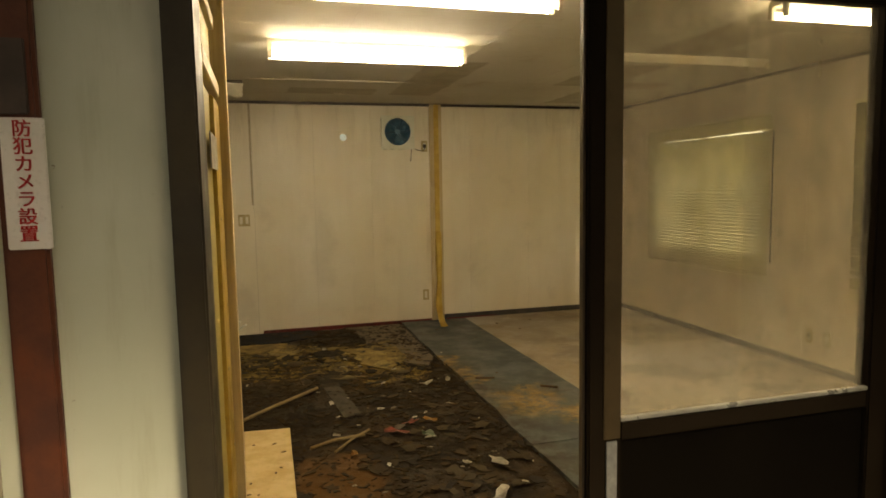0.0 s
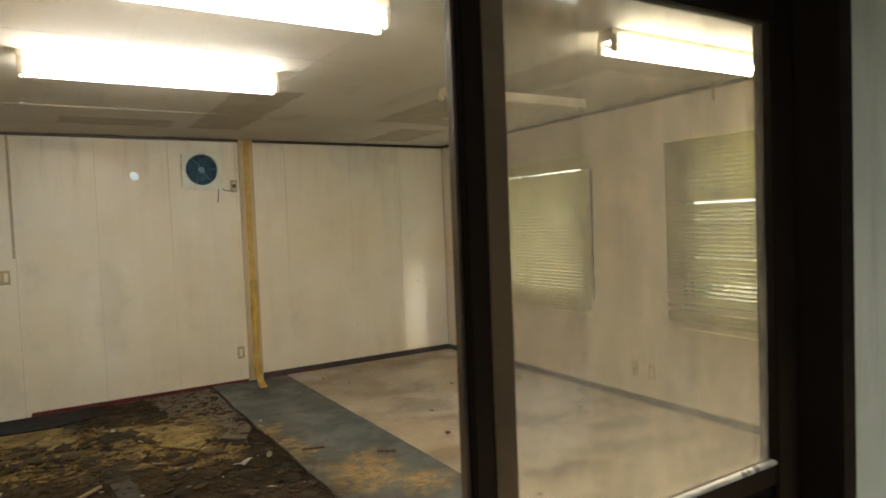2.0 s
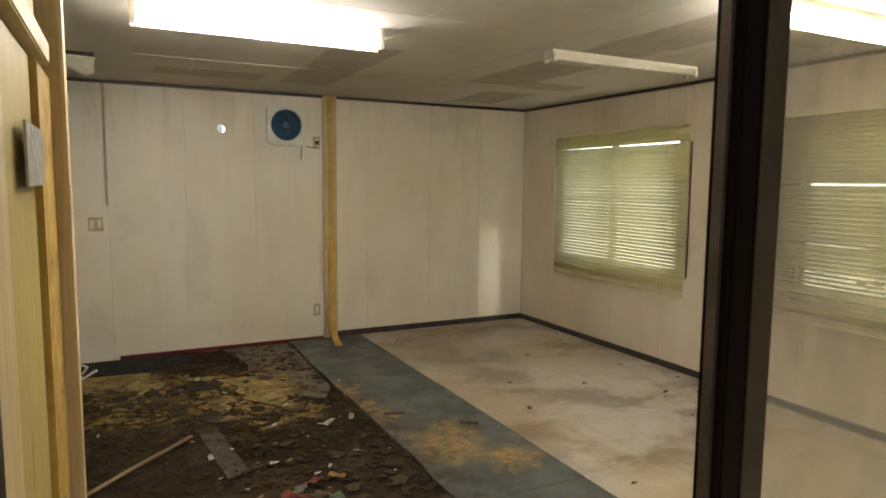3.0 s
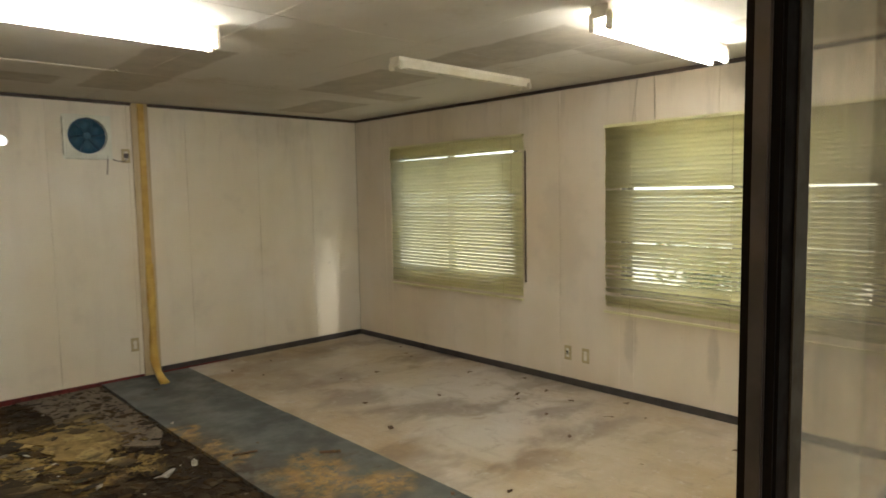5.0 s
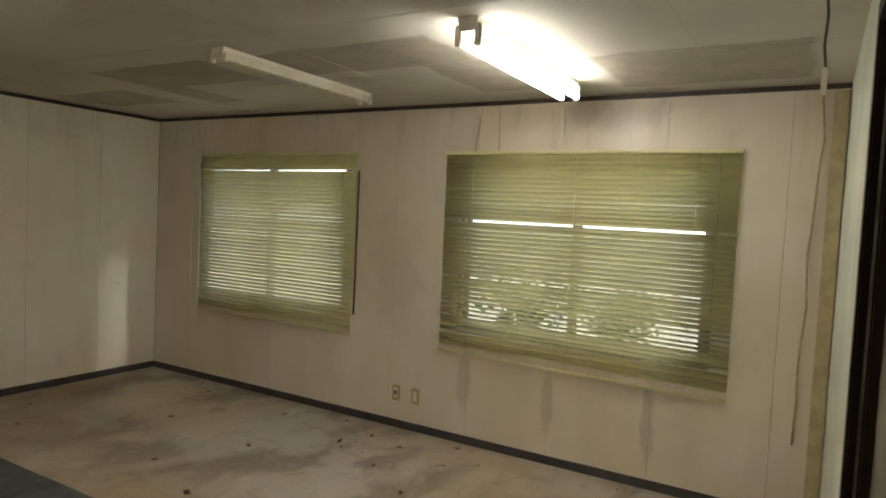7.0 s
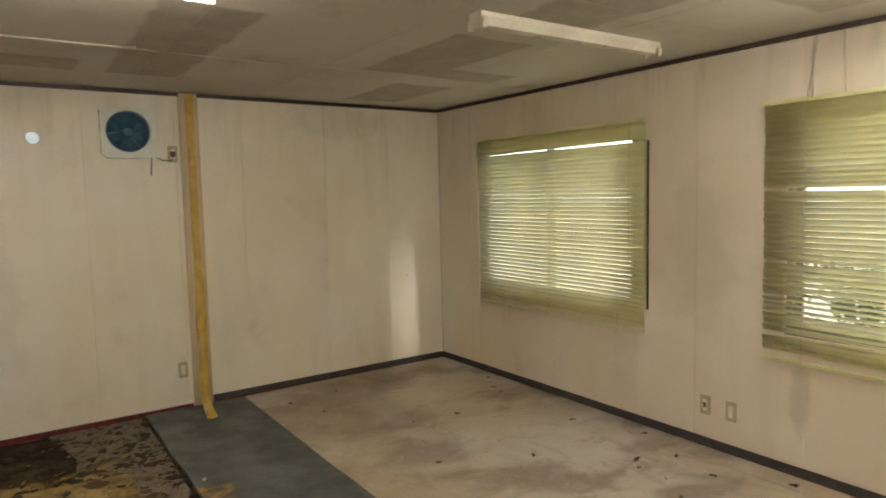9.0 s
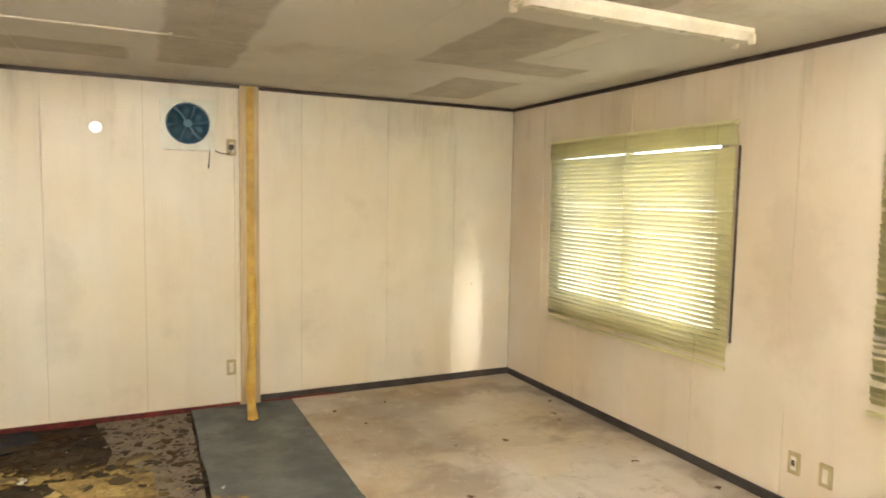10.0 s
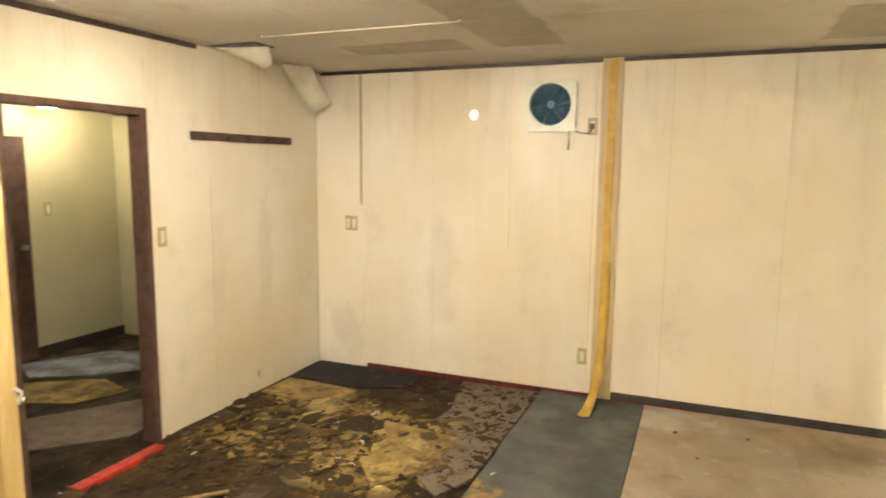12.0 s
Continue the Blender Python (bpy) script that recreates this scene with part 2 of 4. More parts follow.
def lining(name, tone, dirt, lo, hi):
    """Old lining sheet, soaked and dirty in irregular blots."""
    m = Mat(name)
    c = m.mix(m.ramp(m.noise(9, 6, .7), .3, .7), tone, tuple(v * .6 for v in tone))
    c = m.mix(m.ramp(m.noise(3.5, 8, .75, None, .2), lo, hi, 0, .9), c, dirt)
    c = m.mix(m.ramp(m.noise(22, 7, .78), .52, .70, 0, .7), c, dirt)
    m.b.inputs["Specular IOR Level"].default_value = .25
    m.bump(m.noise(30, 6), .4, .005)
    return m.done(c, .75)


M["flake_pale"] = lining("soaked_tan_lining", (.36, .255, .095), (.07, .043, .016), .42, .64)
M["flake_navy"] = lining("blackened_blue_vinyl", (.020, .021, .026), (.010, .008, .006), .55, .72)
# Puddle: the bluish reflection of the daylight is put into the base colour.
M["puddle_sheen"] = plain("puddle_bluish_sheen", (.30, .33, .40), (.16, .165, .17), 5, .16)
M["flake_dim"] = lining("wet_dark_vinyl", (.085, .072, .055), (.02, .013, .007), .48, .64)
M["flake_grey"] = lining("soaked_grey_vinyl", (.20, .16, .118), (.06, .04, .022), .58, .78)


def lining_piece():
    """Loose torn pieces of lining: tan, brown or grey from piece to piece, wet dirt in blots."""
    m = Mat("loose_lining_piece")
    k = rand(m)
    x, y, z = m.xyz(.35, 3.0)
    tan = m.math('MAXIMUM', m.area(x, -4.7, -3.85, y, -1.2, -.55, .12), m.area(x, -3.7, -3.05, y, -1.85, -.75, .12))
    c = m.mix(m.ramp(k, .2, .8), (.022, .014, .006), (.062, .042, .020))
    dry = m.mix(m.ramp(k, .3, .7), (.15, .10, .035), (.37, .275, .105))
    c = m.mix(m.math('MULTIPLY', tan, m.ramp(k, .12, .3)), c, dry)
    c = m.mix(m.ramp(k, .93, .95), c, (.13, .115, .095))
    c = m.mix(m.ramp(m.noise(4, 8, .75), .46, .64, 0, .9), c, (.04, .025, .010))
    c = m.mix(m.ramp(m.noise(26, 6, .75), .50, .68, 0, .75), c, (.035, .024, .011))
    m.b.inputs["Specular IOR Level"].default_value = .3
    m.bump(m.noise(40, 5), .3, .004)
    return m.done(c, .7)


M["piece"] = lining_piece()
M["seam"] = plain("dusty_seam_filler", (.30, .25, .18), (.20, .16, .11), 10, .8)
M["joint"] = plain("grey_board_joint", (.54, .50, .43), (.47, .43, .36), 10, .8)
M["trim"] = plain("dark_brown_trim", (.035, .022, .017), (.06, .04, .03), 10, .45)
M["base"] = plain("dark_grey_baseboard", (.032, .027, .027), (.055, .048, .046), 9, .5)
M["red_dark"] = plain("dirty_dark_red_sill", (.15, .014, .010), (.07, .012, .009), 14, .6)
M["red"] = plain("red_painted_sill", (.42, .022, .012), (.26, .016, .01), 14, .5)
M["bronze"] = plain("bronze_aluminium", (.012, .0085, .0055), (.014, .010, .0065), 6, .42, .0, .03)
M["bronze_light"] = plain("brushed_bronze_face", (.085, .058, .028), (.07, .048, .023), 6, .42, .6, .0)
# Left entrance jamb: lighter copy of the bronze, daylight put into the colour.
M["jamb"] = plain("lit_bronze_jamb", (.045, .034, .018), (.028, .021, .012), 4, .5, .0, .05)
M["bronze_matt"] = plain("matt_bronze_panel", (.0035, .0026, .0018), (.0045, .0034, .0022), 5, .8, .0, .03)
M["rust"] = plain("rust_brown_paint", (.13, .035, .015), (.075, .022, .012), 7, .5, bump=.2)
M["steel"] = plain("galvanised_steel", (.45, .45, .43), (.33, .33, .32), 25, .4, .8)
M["white"] = plain("yellowed_white_enamel", (.72, .68, .58), (.60, .55, .44), 6, .35)
M["plastic"] = plain("ivory_plastic", (.46, .385, .22), (.37, .30, .16), 12, .4)
M["plastic_dark"] = plain("dark_plastic", (.04, .03, .025), (.07, .05, .04), 12, .4)
M["amber"] = plain("amber_stained_wood", (.56, .37, .08), (.44, .27, .05), 9, .45, bump=.2, fine=50)
M["board_grey"] = wood("greyed_pine", (.56, .46, .30), (.44, .33, .18))
M["pine"] = wood("raw_pine", (.64, .50, .25), (.50, .36, .14))
M["pine_pale"] = wood("pale_planed_pine", (.68, .54, .31), (.55, .40, .20))
M["pine_ochre"] = wood("ochre_pine_plywood", (.52, .41, .13), (.42, .31, .09))
M["splinter"] = wood("grey_splinter_wood", (.30, .22, .11), (.18, .12, .055), 0)
M["board"] = plain("pale_plywood_offcut", (.60, .46, .24), (.50, .36, .17), 6, .6, bump=.2, fine=40)
M["fan_white"] = plain("greenish_white_plastic", (.70, .71, .63), (.62, .63, .55), 10, .3)
M["fan_blue"] = plain("dusty_blue_plastic", (.05, .17, .30), (.08, .19, .28), 14, .4)
M["fan_dark"] = plain("dark_blue_plastic", (.025, .085, .17), (.04, .10, .17), 14, .5)
M["rail"] = plain("brown_coat_rail", (.10, .055, .04), (.065, .035, .025), 10, .5)
M["alu"] = plain("window_aluminium", (.42, .41, .37), (.33, .32, .28), 12, .35, .6)
M["sign"] = plain("white_sign_plate", (.75, .73, .7), (.66, .64, .6), 10, .35)
M["ink"] = plain("red_sign_paint", (.42, .02, .02), (.34, .015, .02), 20, .4)
M["cord"] = plain("white_plastic_cord", (.7, .7, .68), (.55, .55, .52), 30, .4)
M["cord_old"] = plain("yellowed_cord", (.48, .40, .22), (.38, .3, .14), 30, .5)
M["cable"] = plain("grey_cable", (.44, .38, .28), (.33, .28, .19), 30, .5)
M["scrap_white"] = plain("dirty_white_paper", (.55, .53, .48), (.34, .31, .26), 18, .7)
M["scrap_red"] = plain("faded_red_wrapper", (.28, .05, .04), (.16, .05, .03), 18, .5)
M["scrap_green"] = plain("dull_green_plastic", (.10, .16, .11), (.16, .19, .14), 18, .4)
M["scrap_orange"] = plain("orange_leaf", (.34, .17, .04), (.2, .1, .03), 18, .6)
M["leaf_dead"] = plain("dry_brown_leaf", (.085, .05, .025), (.15, .09, .045), 30, .7)
M["leaf"] = plain("green_leaf", (.06, .11, .025), (.10, .15, .035), 4, .5)
M["bark"] = plain("grey_bark", (.10, .075, .05), (.05, .038, .028), 12, .8, bump=.4, fine=30)
M["ground"] = plain("pale_packed_gravel", (.56, .53, .47), (.46, .43, .37), 2, .9, bump=.5, fine=40)
M["concrete"] = plain("porch_concrete", (.36, .34, .30), (.28, .26, .22), 3, .8, bump=.3)
M["screen"] = plain("dark_screen_boarding", (.075, .06, .045), (.045, .035, .028), 3, .7)
M["roof"] = plain("brown_sheet_roof", (.11, .08, .06), (.07, .055, .045), 4, .5)


def tube_light():
    m = Mat("lit_fluorescent_tube")
    m.b.inputs["Emission Color"].default_value = (1.0, .94, .86, 1)
    m.b.inputs["Emission Strength"].default_value = TUBE
    return m.done((.9, .9, .88), .3)


M["tube"] = tube_light()


def slat_paint():
    """Thin yellowed slats that let some daylight through."""
    m = Mat("yellow_green_blind_slat")
    c = m.mix(m.ramp(m.noise(3, 5), .35, .65), (.70, .655, .33), (.62, .575, .27))
    c = m.mix(m.math('MULTIPLY', rand(m), .35), c, (.55, .51, .24))
    m.done(c, .38)
    t = m.n("ShaderNodeBsdfTranslucent")
    m.put(t.inputs[0], (.97, .98, .95))
    k = m.n("ShaderNodeMixShader")
    k.inputs[0].default_value = .24
    m.put(k.inputs[1], m.b.outputs[0])
    m.put(k.inputs[2], t.outputs[0])
    m.put(m.t.nodes["Material Output"].inputs[0], k.outputs[0])
    return m.m


M["slat"] = slat_paint()


def glass(name, dust, dust_tint, clear=(.93, .95, .92)):
    """A clear pane: mirror gloss at grazing angles, a film of dust."""
    m = Mat(name)
    m.t.nodes.remove(m.b)
    tr = m.n("ShaderNodeBsdfTransparent")
    tr.inputs[0].default_value = (*clear, 1)
    gl = m.n("ShaderNodeBsdfGlossy")
    gl.inputs["Roughness"].default_value = .03
    lw = m.n("ShaderNodeLayerWeight")
    lw.inputs[0].default_value = .5
    fr = m.math('ADD', m.math('MULTIPLY', m.math('POWER', lw.outputs["Facing"], 5.0), .3), .11)
    a = m.n("ShaderNodeMixShader")
    m.put(a.inputs[0], fr)
    m.put(a.inputs[1], tr.outputs[0])
    m.put(a.inputs[2], gl.outputs[0])
    d = m.n("ShaderNodeBsdfDiffuse")
    m.put(d.inputs[0], dust_tint)
    b = m.n("ShaderNodeMixShader")
    m.put(b.inputs[0], m.ramp(m.noise(2.2, 7, .65, m.scaled((2, 2, 1))), .3, .75, dust * .5, dust * 1.6))
    m.put(b.inputs[1], a.outputs[0])
    m.put(b.inputs[2], d.outputs[0])
    m.put(m.t.nodes["Material Output"].inputs[0], b.outputs[0])
    return m.m


M["glass_door"] = glass("dusty_door_glass", .23, (.64, .57, .43), (.93, .90, .82))
M["glass_window"] = glass("window_glass", .04, (.55, .55, .5))


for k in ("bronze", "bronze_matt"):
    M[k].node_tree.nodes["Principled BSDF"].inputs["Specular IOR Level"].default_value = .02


# ---------------------------------------------------------------- shapes
def part(name, bm, material, parent=None, label=""):
    """Link a bmesh as one mesh object, under a thing where one is given."""
    me = bpy.data.meshes.new(name)
    bm.normal_update()
    bm.to_mesh(me)
    bm.free()
    me.materials.append(M[material])
    ob = new(name, me)
    ob.parent = parent
    return tagged(ob, label)


def thing(name, label, category, at=(0, 0, 0), group="", kind=""):
    ob = new(name)
    ob.location = at
    ob.empty_display_size = .1
    bpy.context.view_layer.update()
    return tagged(ob, label, category, group, kind)


def box(x0, x1, y0, y1, z0, z1, bevel=0.0, bm=None):
    """A box from its bounds, with its long edges eased."""
    bm = bm or bmesh.new()
    r = bmesh.ops.create_cube(bm, size=1)
    for v in r["verts"]:
        v.co = Vector(((x0 + x1) / 2 + v.co.x * (x1 - x0), (y0 + y1) / 2 + v.co.y * (y1 - y0), (z0 + z1) / 2 + v.co.z * (z1 - z0)))
    if bevel:
        es = list({e for v in r["verts"] for e in v.link_edges})
        bmesh.ops.bevel(bm, geom=es, offset=bevel, segments=2, affect='EDGES')
    return bm


def turned(bm, m):
    bmesh.ops.transform(bm, matrix=m, verts=bm.verts)
    return bm


def tube(points, r, sides=8, bm=None):
    """A round bar along points."""
    bm = bm or bmesh.new()
    pts = [Vector(p) for p in points]
    rings = []
    for i, p in enumerate(pts):
        d = (pts[min(i + 1, len(pts) - 1)] - pts[max(i - 1, 0)]).normalized()
        u = d.orthogonal().normalized() if not rings else (last - d * last.dot(d)).normalized()
        last = u
        w = d.cross(u)
        rings.append([bm.verts.new(p + (u * math.cos(a) + w * math.sin(a)) * r) for a in (math.tau * k / sides for k in range(sides))])
    for a, b in zip(rings, rings[1:]):
        for k in range(sides):
            bm.faces.new((a[k], a[(k + 1) % sides], b[(k + 1) % sides], b[k])).smooth = True
    bm.faces.new(rings[0][::-1])
    bm.faces.new(rings[-1])
    return bm


def disc(cx, cy, cz, r, depth, sides=24, axis='y', bm=None):
    bm = bm or bmesh.new()
    d = {'x': Vector((1, 0, 0)), 'y': Vector((0, 1, 0)), 'z': Vector((0, 0, 1))}[axis]
    c = Vector((cx, cy, cz))
    return tube([c - d * depth / 2, c + d * depth / 2], r, sides, bm)


def holed(x0, x1, z0, z1, y0, y1, cx, cz, r, sides=32, bm=None):
    """An upright slab in x and z with a round hole right through it."""
    bm = bm or bmesh.new()
    loops = []
    for y in (y0, y1):
        inner, outer = [], []
        for k in range(sides):
            a = math.tau * (k + .5) / sides
            c, s = math.cos(a), math.sin(a)
            t = min((((x1 if c > 0 else x0) - cx) / c), (((z1 if s > 0 else z0) - cz) / s))
            inner.append(bm.verts.new((cx + c * r, y, cz + s * r)))
            outer.append(bm.verts.new((cx + c * t, y, cz + s * t)))
        loops.append((inner, outer))
    (a, b), (c, d) = loops
    for k in range(sides):
        j = (k + 1) % sides
        bm.faces.new((a[k], a[j], b[j], b[k]))
        bm.faces.new((c[j], c[k], d[k], d[j]))
        bm.faces.new((a[j], a[k], c[k], c[j]))
        bm.faces.new((b[k], b[j], d[j], d[k]))
    # square off the four corners
    for y, ring, flip in ((y0, b, False), (y1, d, True)):
        for X in (x0, x1):
            for Z in (z0, z1):
                near = sorted(ring, key=lambda v: (v.co.x - X) ** 2 + (v.co.z - Z) ** 2)
                p = min((v for v in near[:6] if abs(v.co.x - X) < 1e-5), key=lambda v: abs(v.co.z - Z), default=None)
                q = min((v for v in near[:6] if abs(v.co.z - Z) < 1e-5), key=lambda v: abs(v.co.x - X), default=None)
                if p and q and p is not q:
                    bm.faces.new((p, bm.verts.new((X, y, Z)), q))
    bmesh.ops.recalc_face_normals(bm, faces=bm.faces)
    return bm


def sheet(outline, z, thick, bm=None):
    """A flat piece from its outline in x and y."""
    bm = bm or bmesh.new()
    lo = [bm.verts.new((x, y, z)) for x, y in outline]
    hi = [bm.verts.new((x, y, z + thick)) for x, y in outline]
    n = len(outline)
    bm.faces.new(lo[::-1])
    bm.faces.new(hi)
    for k in range(n):
        bm.faces.new((lo[k], lo[(k + 1) % n], hi[(k + 1) % n], hi[k]))
    return bm


def torn(rng, cx, cy, rx, ry, n=11, rough=.35, spin=None):
    a0 = rng.uniform(0, math.tau) if spin is None else spin
    out = []
    for k in range(n):
        a = math.tau * k / n
        s = 1 + rng.uniform(-rough, rough)
        x, y = rx * s * math.cos(a), ry * s * math.sin(a)
        out.append((cx + x * math.cos(a0) - y * math.sin(a0), cy + x * math.sin(a0) + y * math.cos(a0)))
    return out


# ---------------------------------------------------------------- shell
XL, YN, H = -4.675, -5.62, 2.40
W1 = (-2.34, -.60, .78, 2.02)    # window openings: y0, y1, z0, z1
W2 = (-5.02, -3.33, .78, 2.02)
HOLE = (-3.30, 2.037, .042)


def structure(name, label, category, bm, material):
    ob = part(name, bm, material)
    return tagged(ob, label, category, kind="structure")


# back wall: a core slab in sections, one of them with the round pipe hole
bm = box(-7.05, -3.62, .012, .09, -.1, H + .1)
box(-2.98, .1, .012, .09, -.1, H + .1, bm=bm)
holed(-3.62, -2.98, -.1, H + .1, .012, .09, *HOLE, bm=bm)
wall_back = structure("wall_back", "stained cream panelled back wall with dark seams", "wall", bm, "seam")
bm = bmesh.new()
for y0, y1, z0, z1 in ((-5.72, .012, -.1, .78), (-5.72, .012, 2.02, 2.5), (-5.72, -5.02, .78, 2.02), (-3.33, -2.34, .78, 2.02), (-.60, .012, .78, 2.02)):
    box(.012, .09, y0, y1, z0, z1, bm=bm)
wall_right = structure("wall_right", "stained cream panelled wall with two windows", "wall", bm, "seam")
bm = bmesh.new()
for y0, y1, z0, z1 in ((YN, -2.62, -.1, 2.5), (-1.76, .012, -.1, 2.5), (-2.62, -1.76, 1.97, 2.5)):
    box(XL - .088, XL - .012, y0, y1, z0, z1, bm=bm)
wall_left = structure("wall_left", "stained cream partition wall with a doorway", "wall", bm, "seam")
bm = bmesh.new()
for x0, x1, z0, z1 in ((-7.05, -4.31, -.2, 2.5), (-2.52, .09, -.2, 2.5), (-4.31, -2.52, 2.04, 2.5)):
    box(x0, x1, -5.70, YN, z0, z1, bm=bm)
wall_near = structure("wall_near", "pale green clad entrance wall with sliding door opening", "wall", bm, "outer")

PW = .607


def panels(wall, material, axis, spans, z0, z1, face, holes=()):
    """Board panels set side by side on a wall, with open seams; axis 0 runs along x, 1 along y."""
    for a, b in zip(spans, spans[1:]):
        cuts = sorted({a, b, *(c for h in holes for c in h[:2] if a + .02 < c < b - .02)})
        for p, q in zip(cuts, cuts[1:]):
            rows = [(z0, z1)]
            for h0, h1, g0, g1 in holes:
                if p >= h0 - 1e-6 and q <= h1 + 1e-6:
                    rows = [(z0, g0), (g1, z1)]
            l = p + (.0009 if p == a else 0)
            r = q - (.0009 if q == b else 0)
            for u, w in rows:
                if w - u < .02:
                    continue
                if axis == 0 and l < HOLE[0] < r:
                    bm = holed(l, r, u, w, face, face + .011, *HOLE)
                elif axis == 0:
                    bm = box(l, r, face, face + .011, u, w, .0015)
                else:
                    bm = box(min(face, face + .011), max(face, face + .011), l, r, u, w, .0015)
                part("panel", bm, material, wall)


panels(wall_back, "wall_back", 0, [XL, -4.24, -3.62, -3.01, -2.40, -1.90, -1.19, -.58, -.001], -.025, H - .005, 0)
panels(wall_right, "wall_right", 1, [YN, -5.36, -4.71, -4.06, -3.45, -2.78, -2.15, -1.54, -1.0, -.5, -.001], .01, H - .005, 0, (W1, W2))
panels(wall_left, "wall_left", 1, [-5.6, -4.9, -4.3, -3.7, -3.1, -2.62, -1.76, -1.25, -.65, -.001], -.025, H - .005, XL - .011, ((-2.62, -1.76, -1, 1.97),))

bm = box(-4.76, .09, YN, .09, H, H + .06)
ceiling = structure("ceiling", "white ceiling boards with grey damp patches", "ceiling", bm, "ceiling")
bm = bmesh.new()
for a in (-.91, -1.82, -2.73, -3.64, -4.55):
    box(a - .0008, a + .0008, YN, -.01, H - .001, H + .001, bm=bm)
for b in (-1.36, -3.18, -5.0):
    box(XL, 0, b - .0008, b + .0008, H - .001, H + .001, bm=bm)
structure("ceiling_seam", "dark open joints between ceiling boards", "joint", bm, "joint")

bm = box(-4.62, -.03, -.022, -.001, H - .03, H - .004, .003)
structure("cornice_back", "dark brown cornice strip on back wall", "trim", bm, "trim")
bm = box(-.022, -.001, YN, -.001, H - .03, H - .004, .003)
structure("cornice_right", "dark brown cornice strip on window wall", "trim", bm, "trim")
bm = box(XL + .001, XL + .022, -2.7, -1.35, H - .035, H - .006, .003)
structure("cornice_left", "broken dark brown cornice strip on partition", "trim", bm, "trim")
bm = box(-2.22, -.002, -.014, -.001, .0, .058, .003)
structure("baseboard_back", "dark grey baseboard on back wall", "baseboard", bm, "base")
bm = box(-.014, -.001, YN, -.015, .0, .058, .003)
structure("baseboard_right", "dark grey baseboard below the windows", "baseboard", bm, "base")
bm = box(-4.2, -2.37, -.016, -.001, -.02, .022, .003)
structure("baseboard_red", "dirty red painted sill strip under back wall", "baseboard", bm, "red_dark")
bm = box(-2.20, -1.6, -.020, -.0145, .0, .016, .002)
structure("baseboard_red_end", "short dirty red sill strip under back wall", "baseboard", bm, "red_dark")

# floor: a rotten bed with sheets of vinyl and plywood on it
bm = bmesh.new()
NX, NY = 96, 150
grid = []
for j in range(NY + 1):
    row = []
    for i in range(NX + 1):
        x, y = XL - .01 + (.02 - XL) * i / NX, YN - .02 + (.1 - YN) * j / NY
        z = -.022 + .010 * noise.fractal(Vector((x * 3, y * 3, 0)), 1, 2, 4) if x < -2.72 else -.03
        row.append(bm.verts.new((x, y, min(z, -.003))))
    grid.append(row)
for j in range(NY):
    for i in range(NX):
        bm.faces.new((grid[j][i], grid[j][i + 1], grid[j + 1][i + 1], grid[j + 1][i])).smooth = True
floor = structure("floor", "rotten dark floor with torn lining and dirt", "floor", bm, "rot")
bm = box(-7.05, XL - .01, -5.6, .01, -.06, -.03)
floor_next = structure("floor_next_room", "dirty wet floor of the next room", "floor", bm, "rot")

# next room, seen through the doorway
structure("wall_next_far", "cream wall of the next room, lamp's olive cast in its colour", "wall", box(-7.05, -6.95, -5.6, .01, -.1, 2.5), "wall_plain")
structure("wall_next_back", "cream back wall of the next room, lamp's olive cast in its colour", "wall", box(-6.95, XL - .09, -.006, .011, -.1, 2.45), "wall_plain")
structure("ceiling_next_room", "ceiling of the next room, lamp's olive cast in its colour", "ceiling", box(-7.05, -4.77, -5.62, .09, 2.20, 2.28), "wall_plain")
structure("baseboard_next", "dark baseboard of the next room", "baseboard", box(-6.95, -6.93, -5.0, -.01, -.03, .06, .003), "trim")

# Puddle outline as a thin sheet; its blue is a painted reflection.
part("vinyl_sheet", sheet([(-6.9, -1.1), (-6.55, -.5), (-6.1, -.42), (-5.75, -.62), (-6.05, -1.0), (-6.5, -1.3)], -.030, .006), "puddle_sheen", floor_next, "puddle with its bluish reflection put into the colour")
part("lining_sheet", sheet([(-6.5, -1.45), (-5.95, -1.08), (-5.55, -1.2), (-5.7, -1.55), (-6.2, -1.75)], -.030, .007), "flake_pale", floor_next)
part("vinyl_sheet", sheet([(-5.75, -1.9), (-5.35, -1.3), (-4.95, -1.35), (-4.9, -1.8), (-5.3, -2.2)], -.030, .006), "flake_grey", floor_next)

# doorway frame in the partition
for n, b in (("jamb", (XL - .095, XL + .012, -1.80, -1.755, -.03, 1.97)), ("jamb", (XL - .095, XL + .012, -2.625, -2.58, -.03, 1.97)),
             ("head", (XL - .095, XL + .012, -2.58, -1.80, 1.93, 1.97))):
    if n == "jamb" and b[3] > -1.9:
        door_frame = thing("door_frame", "dark red-brown wooden doorway frame in partition", "door frame", (XL, -2.2, 0), kind="structure")
    p = part(n, box(*b, .004), "rail", door_frame)
    p.matrix_parent_inverse = door_frame.matrix_world.inverted()
structure("threshold", "red painted threshold board in the doorway", "threshold", box(-4.61, -4.53, -2.43, -1.86, -.02, .008, .003), "red")


# ---------------------------------------------------------------- entrance
def under(root, name, bm, material, label=""):
    """A part given in world metres below a thing that stands elsewhere."""
    p = part(name, bm, material, root, label)
    p.matrix_parent_inverse = root.matrix_world.inverted()
    return p


